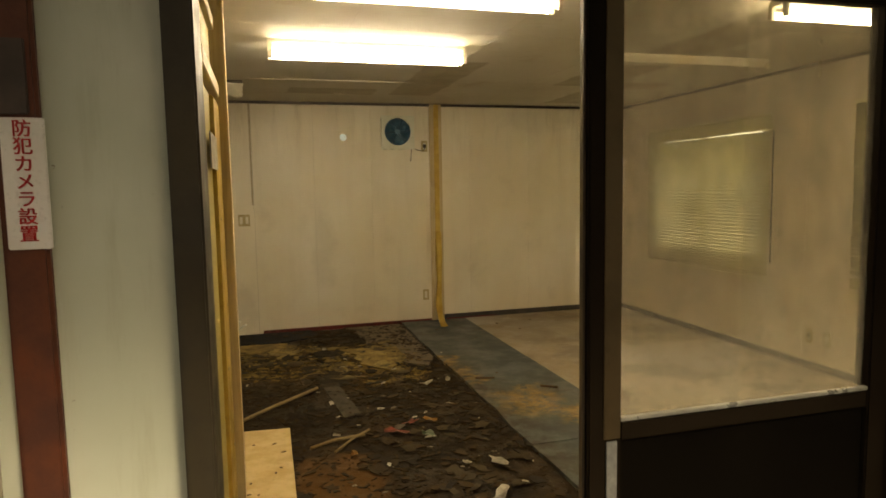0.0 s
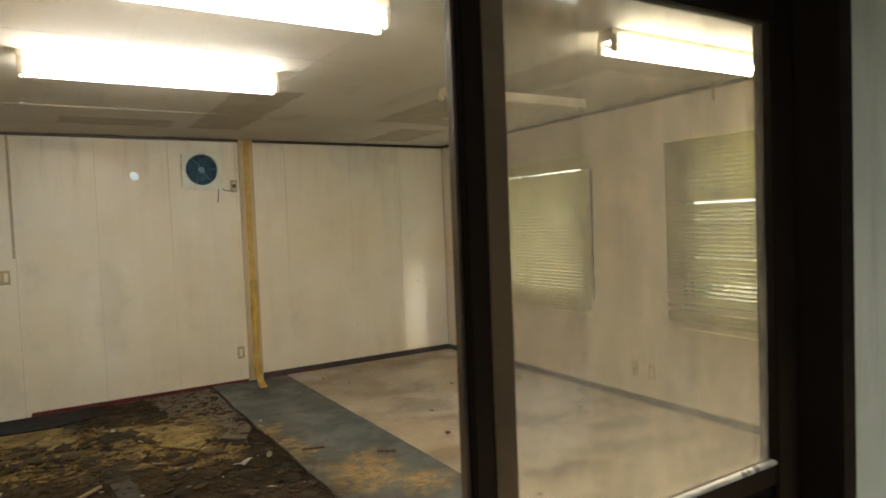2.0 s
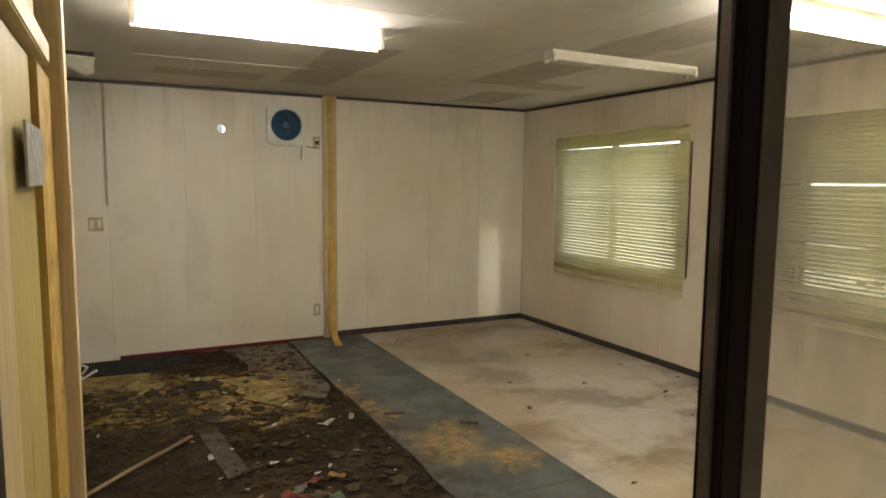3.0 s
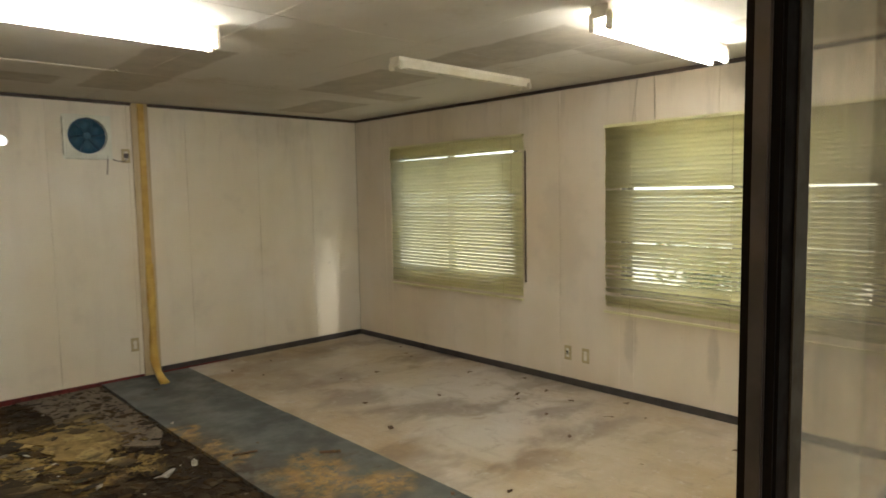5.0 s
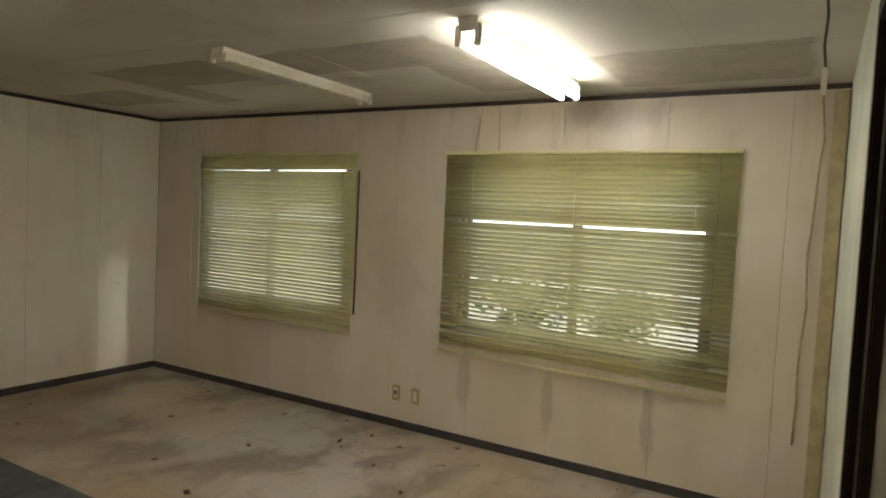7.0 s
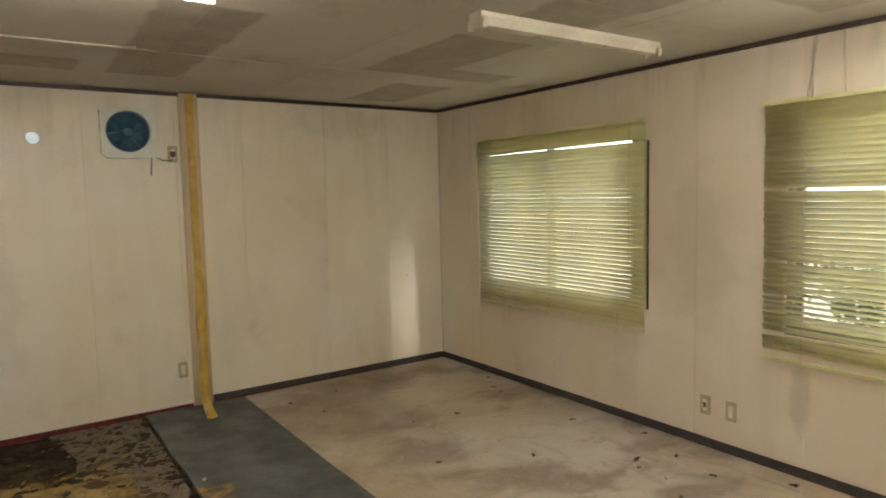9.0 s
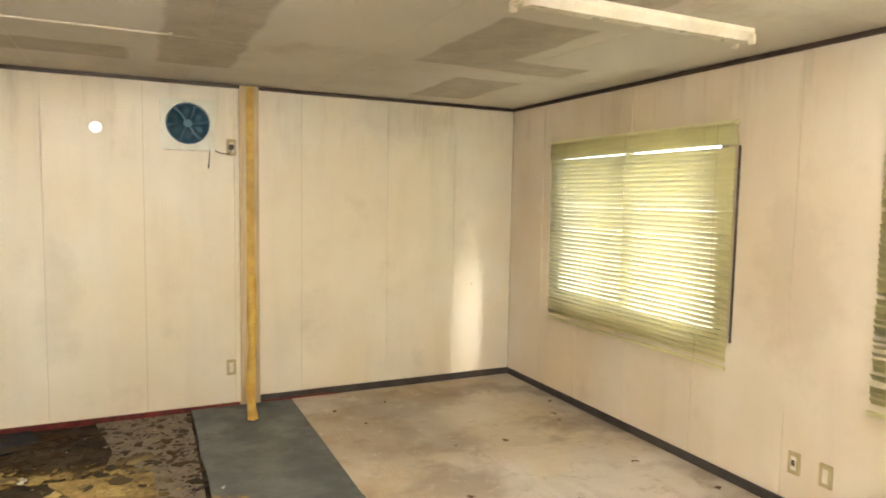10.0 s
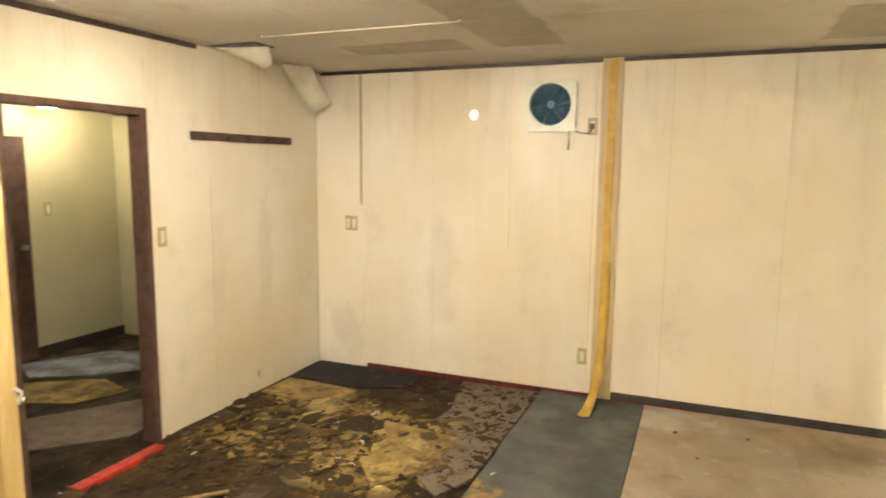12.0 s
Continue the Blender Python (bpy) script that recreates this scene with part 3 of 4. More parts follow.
fr = thing("entrance_frame", "dark bronze aluminium frame of sliding entrance door", "door frame", (-3.4, -5.66, 0), kind="structure")
under(fr, "jamb", box(-4.31, -4.258, -5.735, -5.585, -.1, 2.04, .004), "jamb")
under(fr, "jamb", box(-2.56, -2.50, -5.735, -5.585, -.1, 2.04, .004), "bronze")
under(fr, "head", box(-4.258, -2.56, -5.735, -5.585, 1.99, 2.04, .004), "bronze")
under(fr, "sill", box(-4.258, -2.56, -5.735, -5.585, -.1, -.012, .004), "bronze")
under(fr, "track", box(-4.258, -2.56, -5.632, -5.624, -.012, -.002), "steel")

leaf = thing("sliding_door", "half-open bronze sliding door with dusty glass", "sliding door", (-3.0, -5.625, 0))
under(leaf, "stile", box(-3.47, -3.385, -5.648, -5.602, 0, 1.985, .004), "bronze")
under(leaf, "stile_face", box(-3.432, -3.389, -5.651, -5.6485, .91, 1.98, .001), "bronze_light", "lighter brushed bronze face strip")
under(leaf, "stile_face", box(-3.432, -3.389, -5.651, -5.6485, .01, .735, .001), "bronze_light", "lighter brushed bronze face strip")
under(leaf, "stile", box(-2.66, -2.575, -5.648, -5.602, 0, 1.985, .004), "bronze")
under(leaf, "top_rail", box(-3.385, -2.66, -5.644, -5.606, 1.92, 1.985, .003), "bronze")
under(leaf, "middle_rail", box(-3.385, -2.66, -5.644, -5.606, .90, .945, .003), "bronze")
under(leaf, "bead", box(-3.385, -2.66, -5.646, -5.632, .946, .956, .002), "alu", "thin pale glazing bead")
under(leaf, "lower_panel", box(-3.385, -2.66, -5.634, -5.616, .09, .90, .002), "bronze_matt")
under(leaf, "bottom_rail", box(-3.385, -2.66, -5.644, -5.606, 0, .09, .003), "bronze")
g = under(leaf, "pane", box(-3.385, -2.66, -5.628, -5.623, .945, 1.92), "glass_door", "dusty clear glass pane")
g.visible_shadow = False
plate = under(leaf, "latch_plate", box(-3.425, -3.398, -5.6525, -5.6485, .74, .905, .001), "steel", "bright steel latch plate")
q = part("keyhole", disc(-3.411, -5.653, .85, .005, .004, 12), "plastic_dark", plate)
q.matrix_parent_inverse = leaf.matrix_world.inverted()
under(leaf, "weather_strip", box(-3.4765, -3.4705, -5.635, -5.615, .02, 1.97, .002), "plastic_dark")

post = thing("corner_post", "rust-brown painted post on the outer wall", "post", (-4.52, -5.75, 0))
under(post, "post", box(-4.570, -4.502, -5.722, -5.70, -.1, 2.5, .006), "rust")
under(post, "bracket", box(-4.557, -4.514, -5.728, -5.7225, 1.62, 1.74, .002), "plastic_dark", "dark worn mark and strap on post")
pipe = thing("downpipe", "grey-brown weathered downpipe beside the post", "pipe", (-4.62, -5.74, -.1))
under(pipe, "pipe", tube([(-4.625, -5.735, -.1), (-4.625, -5.735, 2.45)], .03, 14), "cable")
for z in (.5, 1.6):
    under(pipe, "clamp", disc(-4.625, -5.735, z, .034, .02, 14, 'z'), "steel")

sign = thing("security_sign", "white warning sign with red vertical lettering", "sign", (-4.52, -5.788, 1.5))
under(sign, "plate", box(-4.558, -4.494, -5.730, -5.7225, 1.402, 1.615, .002), "sign")
for k, ch in enumerate("防犯カメラ設置"):
    cu = bpy.data.curves.new("letter", 'FONT')
    cu.body, cu.size, cu.align_x, cu.align_y, cu.extrude = ch, .029, 'CENTER', 'CENTER', .0006
    tmp = new("letter_outline", cu)
    bpy.context.view_layer.update()
    me = bpy.data.meshes.new_from_object(tmp.evaluated_get(bpy.context.evaluated_depsgraph_get()))
    bpy.data.objects.remove(tmp)
    me.transform(pose(-4.526, -5.7315, 1.596 - k * .0283, 90, 0, 0))
    bm = bmesh.new()  # struck twice, a little apart, for heavy strokes
    bm.from_mesh(me)
    me.transform(Matrix.Translation((.0009, .0003, -.0004)))
    bm.from_mesh(me)
    bm.to_mesh(me)
    bm.free()
    me.materials.clear()
    me.materials.append(M["ink"])
    o = new("letter", me)
    o.parent = sign
    o.matrix_parent_inverse = sign.matrix_world.inverted()

# ---------------------------------------------------------------- timber closet beside the entrance
tc = thing("timber_closet", "raw pine closet frame with ochre plywood door", "closet", (-4.3, -4.5, 0))
under(tc, "casing", box(-4.3180, -4.2880, -5.52, -5.25, 0, 2.38, .003), "pine_pale")
cd = under(tc, "door", box(-4.3220, -4.3020, -5.248, -4.805, .02, 1.79, .003), "pine_ochre", "ochre plywood door")
under(tc, "header", box(-4.3180, -4.2820, -5.25, -4.62, 1.80, 1.845, .003), "pine_pale")
under(tc, "infill", box(-4.3220, -4.3060, -5.25, -4.62, 1.845, 2.38, .002), "pine_ochre")
under(tc, "brace", box(-4.3060, -4.2900, -5.25, -4.62, 2.02, 2.06, .002), "pine_pale")
under(tc, "door_stop", box(-4.3200, -4.2900, -4.80, -4.54, .0, 1.785, .003), "amber")
under(tc, "post", box(-4.3500, -4.2620, -4.54, -4.45, 0, 2.38, .004), "pine_pale")
under(tc, "side_board", box(-4.4600, -4.4400, -4.45, -2.87, 0, 2.38, .002), "pine")
under(tc, "post", box(-4.4800, -4.4020, -2.87, -2.785, 0, 2.38, .004), "pine")
hg = under(tc, "hinge", box(-4.2895, -4.2855, -5.05, -4.80, 1.555, 1.655, .001), "steel", "grey steel strap hinge")
for nm, bmx in (("leaf", box(-4.2895, -4.2855, -4.79, -4.545, 1.555, 1.655, .001)), ("pin", tube([(-4.2840, -4.795, 1.55), (-4.2840, -4.795, 1.66)], .006, 10)),
                ("screw", disc(-4.2850, -4.70, 1.63, .006, .003, 10, 'x')), ("screw", disc(-4.2850, -4.70, 1.58, .006, .003, 10, 'x')),
                ("screw", disc(-4.2850, -4.88, 1.605, .006, .003, 10, 'x'))):
    q = part(nm, bmx, "steel", hg)
    q.matrix_parent_inverse = tc.matrix_world.inverted()
for yy, zz in ((-4.70, .3), (-4.70, .9), (-4.70, 1.4), (-4.60, .6), (-4.60, 1.1)):
    under(tc, "nail", disc(-4.2895, yy, zz, .004, .003, 8, 'x'), "steel")
for zz in (.35, .8, 1.2, 1.7, 2.1):
    under(tc, "knot", disc(-4.2875, -5.38 + .04 * math.sin(zz * 9), zz, .011, .002, 9, 'x'), "leaf_dead", "dark wood knot")
tie = part("cord_tie", tube([(-4.405, -2.80, .67), (-4.380, -2.815, .68), (-4.345, -2.83, .70), (-4.325, -2.82, .685), (-4.345, -2.81, .655), (-4.370, -2.81, .66),
                             (-4.345, -2.82, .63), (-4.310, -2.83, .655), (-4.285, -2.84, .67)], .006), "cord")
tagged(tie, "white plastic cord knotted round the timber post", "cord")
off = part("plywood_offcut", sheet([(-4.365, -4.3), (-4.062, -4.28), (-4.052, -2.91), (-4.36, -2.88)], -.004, .014), "board")
tagged(off, "pale plywood offcut lying on the floor by closet", "board")
rng = random.Random(4)
for k in range(14):
    cx, cy = rng.uniform(-4.32, -4.09), rng.uniform(-4.1, -2.98)
    part("dirt_fleck", sheet(torn(rng, cx, cy, rng.uniform(.006, .016), .006, 7), .0102, .003), "leaf_dead", off)


# ---------------------------------------------------------------- windows and blinds
def window(name, w, label):
    y0, y1, z0, z1 = w
    root = thing(name, label, "window", (.05, (y0 + y1) / 2, z0), kind="structure")
    f = under(root, "window_frame", box(.02, .085, y0, y0 + .03, z0, z1), "alu")
    for b in ((.02, .085, y1 - .03, y1, z0, z1), (.02, .085, y0 + .03, y1 - .03, z0, z0 + .03), (.02, .085, y0 + .03, y1 - .03, z1 - .03, z1)):
        under(root, "window_frame", box(*b), "alu")
    mid = (y0 + y1) / 2
    for x, a, b in ((.035, y0 + .03, mid + .025), (.065, mid - .025, y1 - .03)):
        for bb in ((x - .012, x + .012, a, a + .04, z0 + .03, z1 - .03), (x - .012, x + .012, b - .04, b, z0 + .03, z1 - .03),
                   (x - .012, x + .012, a + .04, b - .04, z0 + .03, z0 + .07), (x - .012, x + .012, a + .04, b - .04, z1 - .07, z1 - .03)):
            under(root, "sash", box(*bb, .002), "alu")
        g = under(root, "pane", box(x - .002, x + .002, a + .04, b - .04, z0 + .07, z1 - .07), "glass_window", "dusty window glass")
        g.visible_shadow = False
    return root


window("window_1", W1, "aluminium sliding window behind a blind")
window("window_2", W2, "aluminium sliding window behind a blind")


def slat_mesh(length, width):
    """One slat, along y, bowed across its width."""
    bm = bmesh.new()
    prof = [(-.5, 0), (-.25, .08), (0, .105), (.25, .08), (.5, 0)]
    rows = [[bm.verts.new((u * width, s * length / 2, h * width + d)) for u, h in prof for d in (0,)] for s in (-1, -.33, .33, 1)]
    top = [[bm.verts.new((v.co.x, v.co.y, v.co.z + .0006)) for v in r] for r in rows]
    for g, flip in ((rows, True), (top, False)):
        for a, b in zip(g, g[1:]):
            for k in range(4):
                f = (a[k], a[k + 1], b[k + 1], b[k])
                bm.faces.new(f[::-1] if flip else f).smooth = True
    for a, b in ((rows[0], top[0]), (top[-1], rows[-1])):
        for k in range(4):
            bm.faces.new((a[k], a[k + 1], b[k + 1], b[k]))
    me = bpy.data.meshes.new("slat")
    bm.normal_update()
    bm.to_mesh(me)
    bm.free()
    me.materials.append(M["slat"])
    return me


PITCH = .0308  # from slat to slat


def blind(label, y0, y1, z0, z1, droop, tilt, odd, seed):
    """A slatted blind on the window wall; odd gives some slats a lift, a lean and a tilt of their own."""
    rng = random.Random(seed)
    mid, x = (y0 + y1) / 2, -.034
    root = thing("venetian_blind", label, "blind", (x, mid, z1), group="window blinds")
    under(root, "head_rail", box(x - .014, x + .018, y0, y1, z1 - .024, z1, .002), "slat")
    me = slat_mesh(y1 - y0 - .006, .035)
    n = int((z1 - z0 - .05) / PITCH)
    for k in range(n):
        z = z1 - .036 - k * PITCH
        lift, lean, turn = odd.get(k, (0, 0, 0))
        s = new("slat", me)
        s.parent = root
        sag = droop * k / n
        s.matrix_parent_inverse = root.matrix_world.inverted()
        s.matrix_basis = pose(x + rng.uniform(-.0008, .0008), mid + rng.uniform(-.002, .002), z + lift,
                              math.degrees(math.atan2(sag, y1 - y0)) + lean + rng.uniform(-.05, .05), tilt + turn + rng.uniform(-1.5, 1.5), 0)
    br = box(x - .012, x + .012, y0 + .003, y1 - .003, z0, z0 + .016, .002)
    turned(br, Matrix.Translation((x, mid, z0)) @ pose(0, 0, 0, math.degrees(math.atan2(droop, y1 - y0))) @ Matrix.Translation((-x, -mid, -z0)))
    under(root, "bottom_rail", br, "slat")
    for f in (.12, .5, .88):
        yy = y0 + (y1 - y0) * f
        under(root, "ladder_cord", tube([(x - .0145, yy, z1 - .02), (x - .0145, yy, z0 + .01)], .0009, 5), "cord_old")
    under(root, "pull_cord", tube([(x - .02, y0 + .11, z1 - .02), (x - .021, y0 + .11, z1 - .5), (x - .02, y0 + .112, z1 - .95)], .0016, 6), "cord_old")
    return root


# slat number: (lift in metres, lean in degrees, tilt in degrees)
odd1 = {0: (0, -.1, 0), 1: (.001, -.45, 0), 2: (.002, -.85, 0), 3: (.004, -1.25, 0), 4: (-.006, .15, 0), 5: (-.003, .1, 0), 33: (0, .15, -6)}
for k in range(12, 44):
    odd1.setdefault(k, (0, 0, -3 if k != 21 else -9))  # the lower slats stand a little more open
blind("yellow-green slatted blind, one slat skewed near top", -2.42, -.645, .645, 2.06, .0, 61, odd1, 2)
odd2 = {12: (.002, 0, 0), 13: (.005, 0, 3), 14: (.010, 0, 6), 15: (-.006, 0, 6), 27: (.002, .1, -22), 28: (0, 0, 10), 31: (0, -.1, -10), 33: (0, .15, -20), 34: (0, 0, -24), 35: (0, .15, -24),
        36: (.001, -.1, -20), 38: (0, .4, 16), 39: (-.004, -.35, -18), 40: (0, .5, -22), 41: (-.003, -.4, 10)}
blind("yellow-green slatted blind with bent loose lower slats", -5.13, -3.215, .628, 2.058, .03, 58, odd2, 3)
# Dark strip drawn where the gap beside the first blind lies in shadow.
b = thing("blind_shadow_gap", "dark strip standing for the shadow gap beside the blind", "bracket", (-.02, -2.43, 1.3))
under(b, "shadow_strip", box(-.016, -.001, -2.431, -2.424, .80, 1.92, .001), "trim")


# ---------------------------------------------------------------- lamps
def batten(label, x0, y, lit, z=H, length=1.25, drop=.115, finish="white"):
    """Ceiling batten: enamelled trough, end sockets and two tubes."""
    root = thing("ceiling_light", label, "ceiling light", (x0 + length / 2, y, z), group="ceiling lights")
    bm = bmesh.new()
    prof = [(-.045, 0), (-.045, -.02), (-.028, -.058), (.028, -.058), (.045, -.02), (.045, 0)]
    a = [bm.verts.new((x0, y + u, z + v)) for u, v in prof]
    c = [bm.verts.new((x0 + length, y + u, z + v)) for u, v in prof]
    for k in range(6):
        bm.faces.new((a[k], a[(k + 1) % 6], c[(k + 1) % 6], c[k]))
    bm.faces.new(a[::-1])
    bm.faces.new(c)
    bmesh.ops.recalc_face_normals(bm, faces=bm.faces)
    under(root, "housing", bm, finish)
    for xx in (x0 + .014, x0 + length - .014):
        for s in (-1, 1):
            under(root, "socket", box(xx - .012, xx + .012, y + s * .045 - .014, y + s * .045 + .014, z - drop, z - .03, .004), finish)
    if lit:
        for s in (-1, 1):
            t = under(root, "tube", tube([(x0 + .03, y + s * .045, z - .092), (x0 + length - .03, y + s * .045, z - .092)], .0165, 14), "tube", "glowing fluorescent tube")
    return root


batten("lit twin-tube fluorescent batten under the ceiling", -4.09, -2.80, True)
batten("lit twin-tube fluorescent batten under the ceiling", -4.055, -4.12, True)
batten("lit twin-tube fluorescent batten under the ceiling", -1.70, -4.25, True)
batten("unlit white batten fitting without tubes", -1.725, -2.82, False, drop=.075)
batten("unlit white batten fitting without tubes", -4.12, -1.36, False, H + .052, drop=.058, finish="ceiling")
batten("lit twin-tube fluorescent batten in the next room", -6.78, -.82, True, 2.20, .42)
nd = thing("next_room_door", "dark brown door standing open in next room", "door", (-6.9, -1.34, 0))
under(nd, "leaf", box(-6.925, -6.885, -1.75, -.93, -.02, 1.86, .004), "rail")
under(nd, "knob", disc(-6.87, -1.0, .95, .025, .03, 16, 'x'), "steel")


# ---------------------------------------------------------------- back wall fittings
fan = thing("wall_fan", "square white wall ventilator with dusty blue blades", "ventilator", (-2.717, 0, 2.09))
under(fan, "frame", holed(-2.897, -2.537, 1.905, 2.265, -.042, -.001, -2.717, 2.095, .148), "fan_white")
under(fan, "ring", holed(-2.875, -2.559, 1.937, 2.253, -.050, -.0425, -2.717, 2.095, .150), "fan_white")
under(fan, "back_plate", disc(-2.717, -.003, 2.095, .147, .004, 32), "fan_dark")
for k in range(6):
    bm = bmesh.new()
    out = []
    for r, a0, a1 in ((.03, -24, 24), (.09, -30, 22), (.138, -34, 16)):
        out.append([bm.verts.new((r * math.sin(radians(a)), -.012 + d, r * math.cos(radians(a)))) for a, d in ((a0, .006), ((a0 + a1) / 2, .0), (a1, -.008))])
    for p, q in zip(out, out[1:]):
        for i in range(2):
            bm.faces.new((p[i], p[i + 1], q[i + 1], q[i])).smooth = True
    r = bmesh.ops.solidify(bm, geom=bm.faces[:], thickness=.0015)
    turned(bm, Matrix.Translation((-2.717, -.002, 2.095)) @ Matrix.Rotation(k * math.tau / 6, 4, 'Y'))
    under(fan, "blade", bm, "fan_blue")
under(fan, "hub", tube([(-2.717, -.004, 2.095), (-2.717, -.026, 2.095)], .028, 18), "fan_blue")
under(fan, "grille_clip", box(-2.885, -2.86, -.055, -.0425, 1.915, 1.94, .003), "fan_white")
under(fan, "grille_clip", box(-2.575, -2.55, -.055, -.0425, 1.915, 1.94, .003), "fan_white")
under(fan, "pull_cord", tube([(-2.575, -.046, 1.91), (-2.576, -.03, 1.84), (-2.582, -.03, 1.78)], .004, 6), "plastic_dark")


def outlet(name, label, cat, p, axis, w=.07, h=.12, mat="plastic", plug=False, rockers=1):
    """A wall plate with an inset; axis is the wall's normal."""
    x, y, z = p
    root = thing(name, label, cat, p)

    def slab(u0, u1, v0, v1, d0, d1, bev):
        if axis == 'y':
            return box(x + u0, x + u1, y - d1, y - d0, z + v0, z + v1, bev)
        s = -1 if x > -1 else 1
        return box(min(x + s * d0, x + s * d1), max(x + s * d0, x + s * d1), y + u0, y + u1, z + v0, z + v1, bev)
    under(root, "plate", slab(-w / 2, w / 2, -h / 2, h / 2, .001, .009, .003), mat)
    for k in range(rockers):
        c = (k - (rockers - 1) / 2) * w / rockers
        under(root, "insert", slab(c - .014, c + .014, -.036, .036, .0092, .0125, .001), "white")
    if plug:
        under(root, "socket_hole", slab(-.010, .010, -.014, .018, .0127, .0145, .001), "plastic_dark")
    return root


outlet("wall_outlet", "ivory wall outlet low on the back wall", "outlet", (-2.433, 0, .295), 'y')
outlet("light_switch", "ivory double light switch on the back wall", "light switch", (-4.345, 0, 1.185), 'y', .115, .12, rockers=2)
outlet("wall_outlet", "ivory outlet with dark socket below the windows", "outlet", (0, -2.86, .262), 'x', plug=True)
outlet("wall_outlet", "ivory blank outlet plate below the windows", "outlet", (0, -3.03, .262), 'x')
outlet("light_switch", "small ivory light switch beside the doorway", "light switch", (XL, -1.68, 1.22), 'x')
outlet("cable_socket", "small dark cable socket near the floor", "outlet", (XL, -.80, .11), 'x', .05, .05, "plastic")
outlet("light_switch", "small ivory switch on the next room's wall", "light switch", (-6.95, -.72, 1.25), 'x')
fo = outlet("fan_outlet", "small outlet with plug beside the ventilator", "outlet", (-2.42, 0, 1.94), 'y', .07, .12)
under(fo, "plug", box(-2.44, -2.405, -.045, -.0128, 1.92, 1.96, .006), "plastic_dark", "dark brown plug")
under(fo, "lead", tube([(-2.42, -.04, 1.92), (-2.44, -.03, 1.89), (-2.50, -.025, 1.895), (-2.545, -.03, 1.915)], .004), "plastic_dark")
cv = part("cable_cover", box(-4.262, -4.243, -.010, -.001, 1.34, 2.37, .002), "cable")
tagged(cv, "thin grey cable conduit running down to the switch", "conduit")
hr = part("pipe_sleeve", tube([(HOLE[0], -.004, HOLE[1]), (HOLE[0], .088, HOLE[1])], .0415, 24), "white")
me = hr.data
bm = bmesh.new()
bm.from_mesh(me)
bmesh.ops.delete(bm, geom=[f for f in bm.faces if len(f.verts) > 4], context='FACES_ONLY')
bmesh.ops.solidify(bm, geom=bm.faces[:], thickness=.002)
bm.to_mesh(me)
bm.free()
tagged(hr, "open round pipe hole through the wall, daylight beyond", "pipe sleeve")

wp = thing("wall_batten", "greyed pine board with amber strip on back wall", "batten", (-2.29, -.02, 0))
under(wp, "board", box(-2.365, -2.225, -.024, -.001, .0, 2.395, .003), "board_grey")
under(wp, "strip", box(-2.318, -2.262, -.040, -.0245, .95, 2.39, .006), "amber")
bm = bmesh.new()
prof = [(-.041, 1.0), (-.044, .7), (-.048, .45), (-.06, .28), (-.10, .16), (-.19, .07), (-.32, .022), (-.43, .008)]
rows = []
for k, (yy, zz) in enumerate(prof):
    w = .032 + .006 * math.sin(k * 2.1)
    off_x = -.0 - .055 * max(0, k - 2) / 5
    rows.append([bm.verts.new((-2.285 + off_x + s * w, yy + d, zz + (.012 if d == 0 else 0) * (k > 3))) for s, d in ((-1, .016), (-1, 0), (0, -.006), (1, 0), (1, .016))])
for a, c in zip(rows, rows[1:]):
    for k in range(5):
        bm.faces.new((a[k], a[(k + 1) % 5], c[(k + 1) % 5], c[k])).smooth = True
bm.faces.new(rows[0])
bm.faces.new(rows[-1][::-1])
bmesh.ops.recalc_face_normals(bm, faces=bm.faces)
under(wp, "foot_strip", bm, "amber", "amber strip that bends out onto the floor")

# ---------------------------------------------------------------- partition fittings
cr = thing("coat_rail", "dark brown wooden coat rail on the partition", "coat rail", (XL, -.9, 1.83))
under(cr, "rail", box(XL + .001, XL + .02, -1.42, -.37, 1.805, 1.86, .004), "rail")
for k in range(5):
    yy = -1.32 + k * .21
    under(cr, "peg", tube([(XL + .02, yy, 1.83), (XL + .05, yy, 1.835), (XL + .06, yy, 1.85)], .007, 8), "rail")


def flap(name, label, quad, thick=.014, bend=.03, material="ceiling"):
    """A board that has come loose: four corners, bowed in the middle."""
    a, b_, c, d = (Vector(p) for p in quad)
    nrm = (b_ - a).cross(d - a).normalized()
    bm = bmesh.new()
    N = 6
    lo, hi = [], []
    for i in range(N + 1):
        u = i / N
        for store, o in ((lo, 0), (hi, thick)):
            store.append([bm.verts.new(a.lerp(d, u).lerp(b_.lerp(c, u), v) + nrm * (o + bend * math.sin(math.pi * u))) for v in (0, .33, .66, 1)])
    for g in (lo, hi):
        for p, q in zip(g, g[1:]):
            for k in range(3):
                bm.faces.new((p[k], p[k + 1], q[k + 1], q[k])).smooth = True
    for p, q, r, s in zip(lo, lo[1:], hi, hi[1:]):
        bm.faces.new((p[0], q[0], s[0], r[0]))
        bm.faces.new((p[3], q[3], s[3], r[3]))
    for p, r in ((lo[0], hi[0]), (lo[-1], hi[-1])):
        for k in range(3):
            bm.faces.new((p[k], p[k + 1], r[k + 1], r[k]))
    bmesh.ops.recalc_face_normals(bm, faces=bm.faces)
    return tagged(part(name, bm, material), label, "ceiling board")


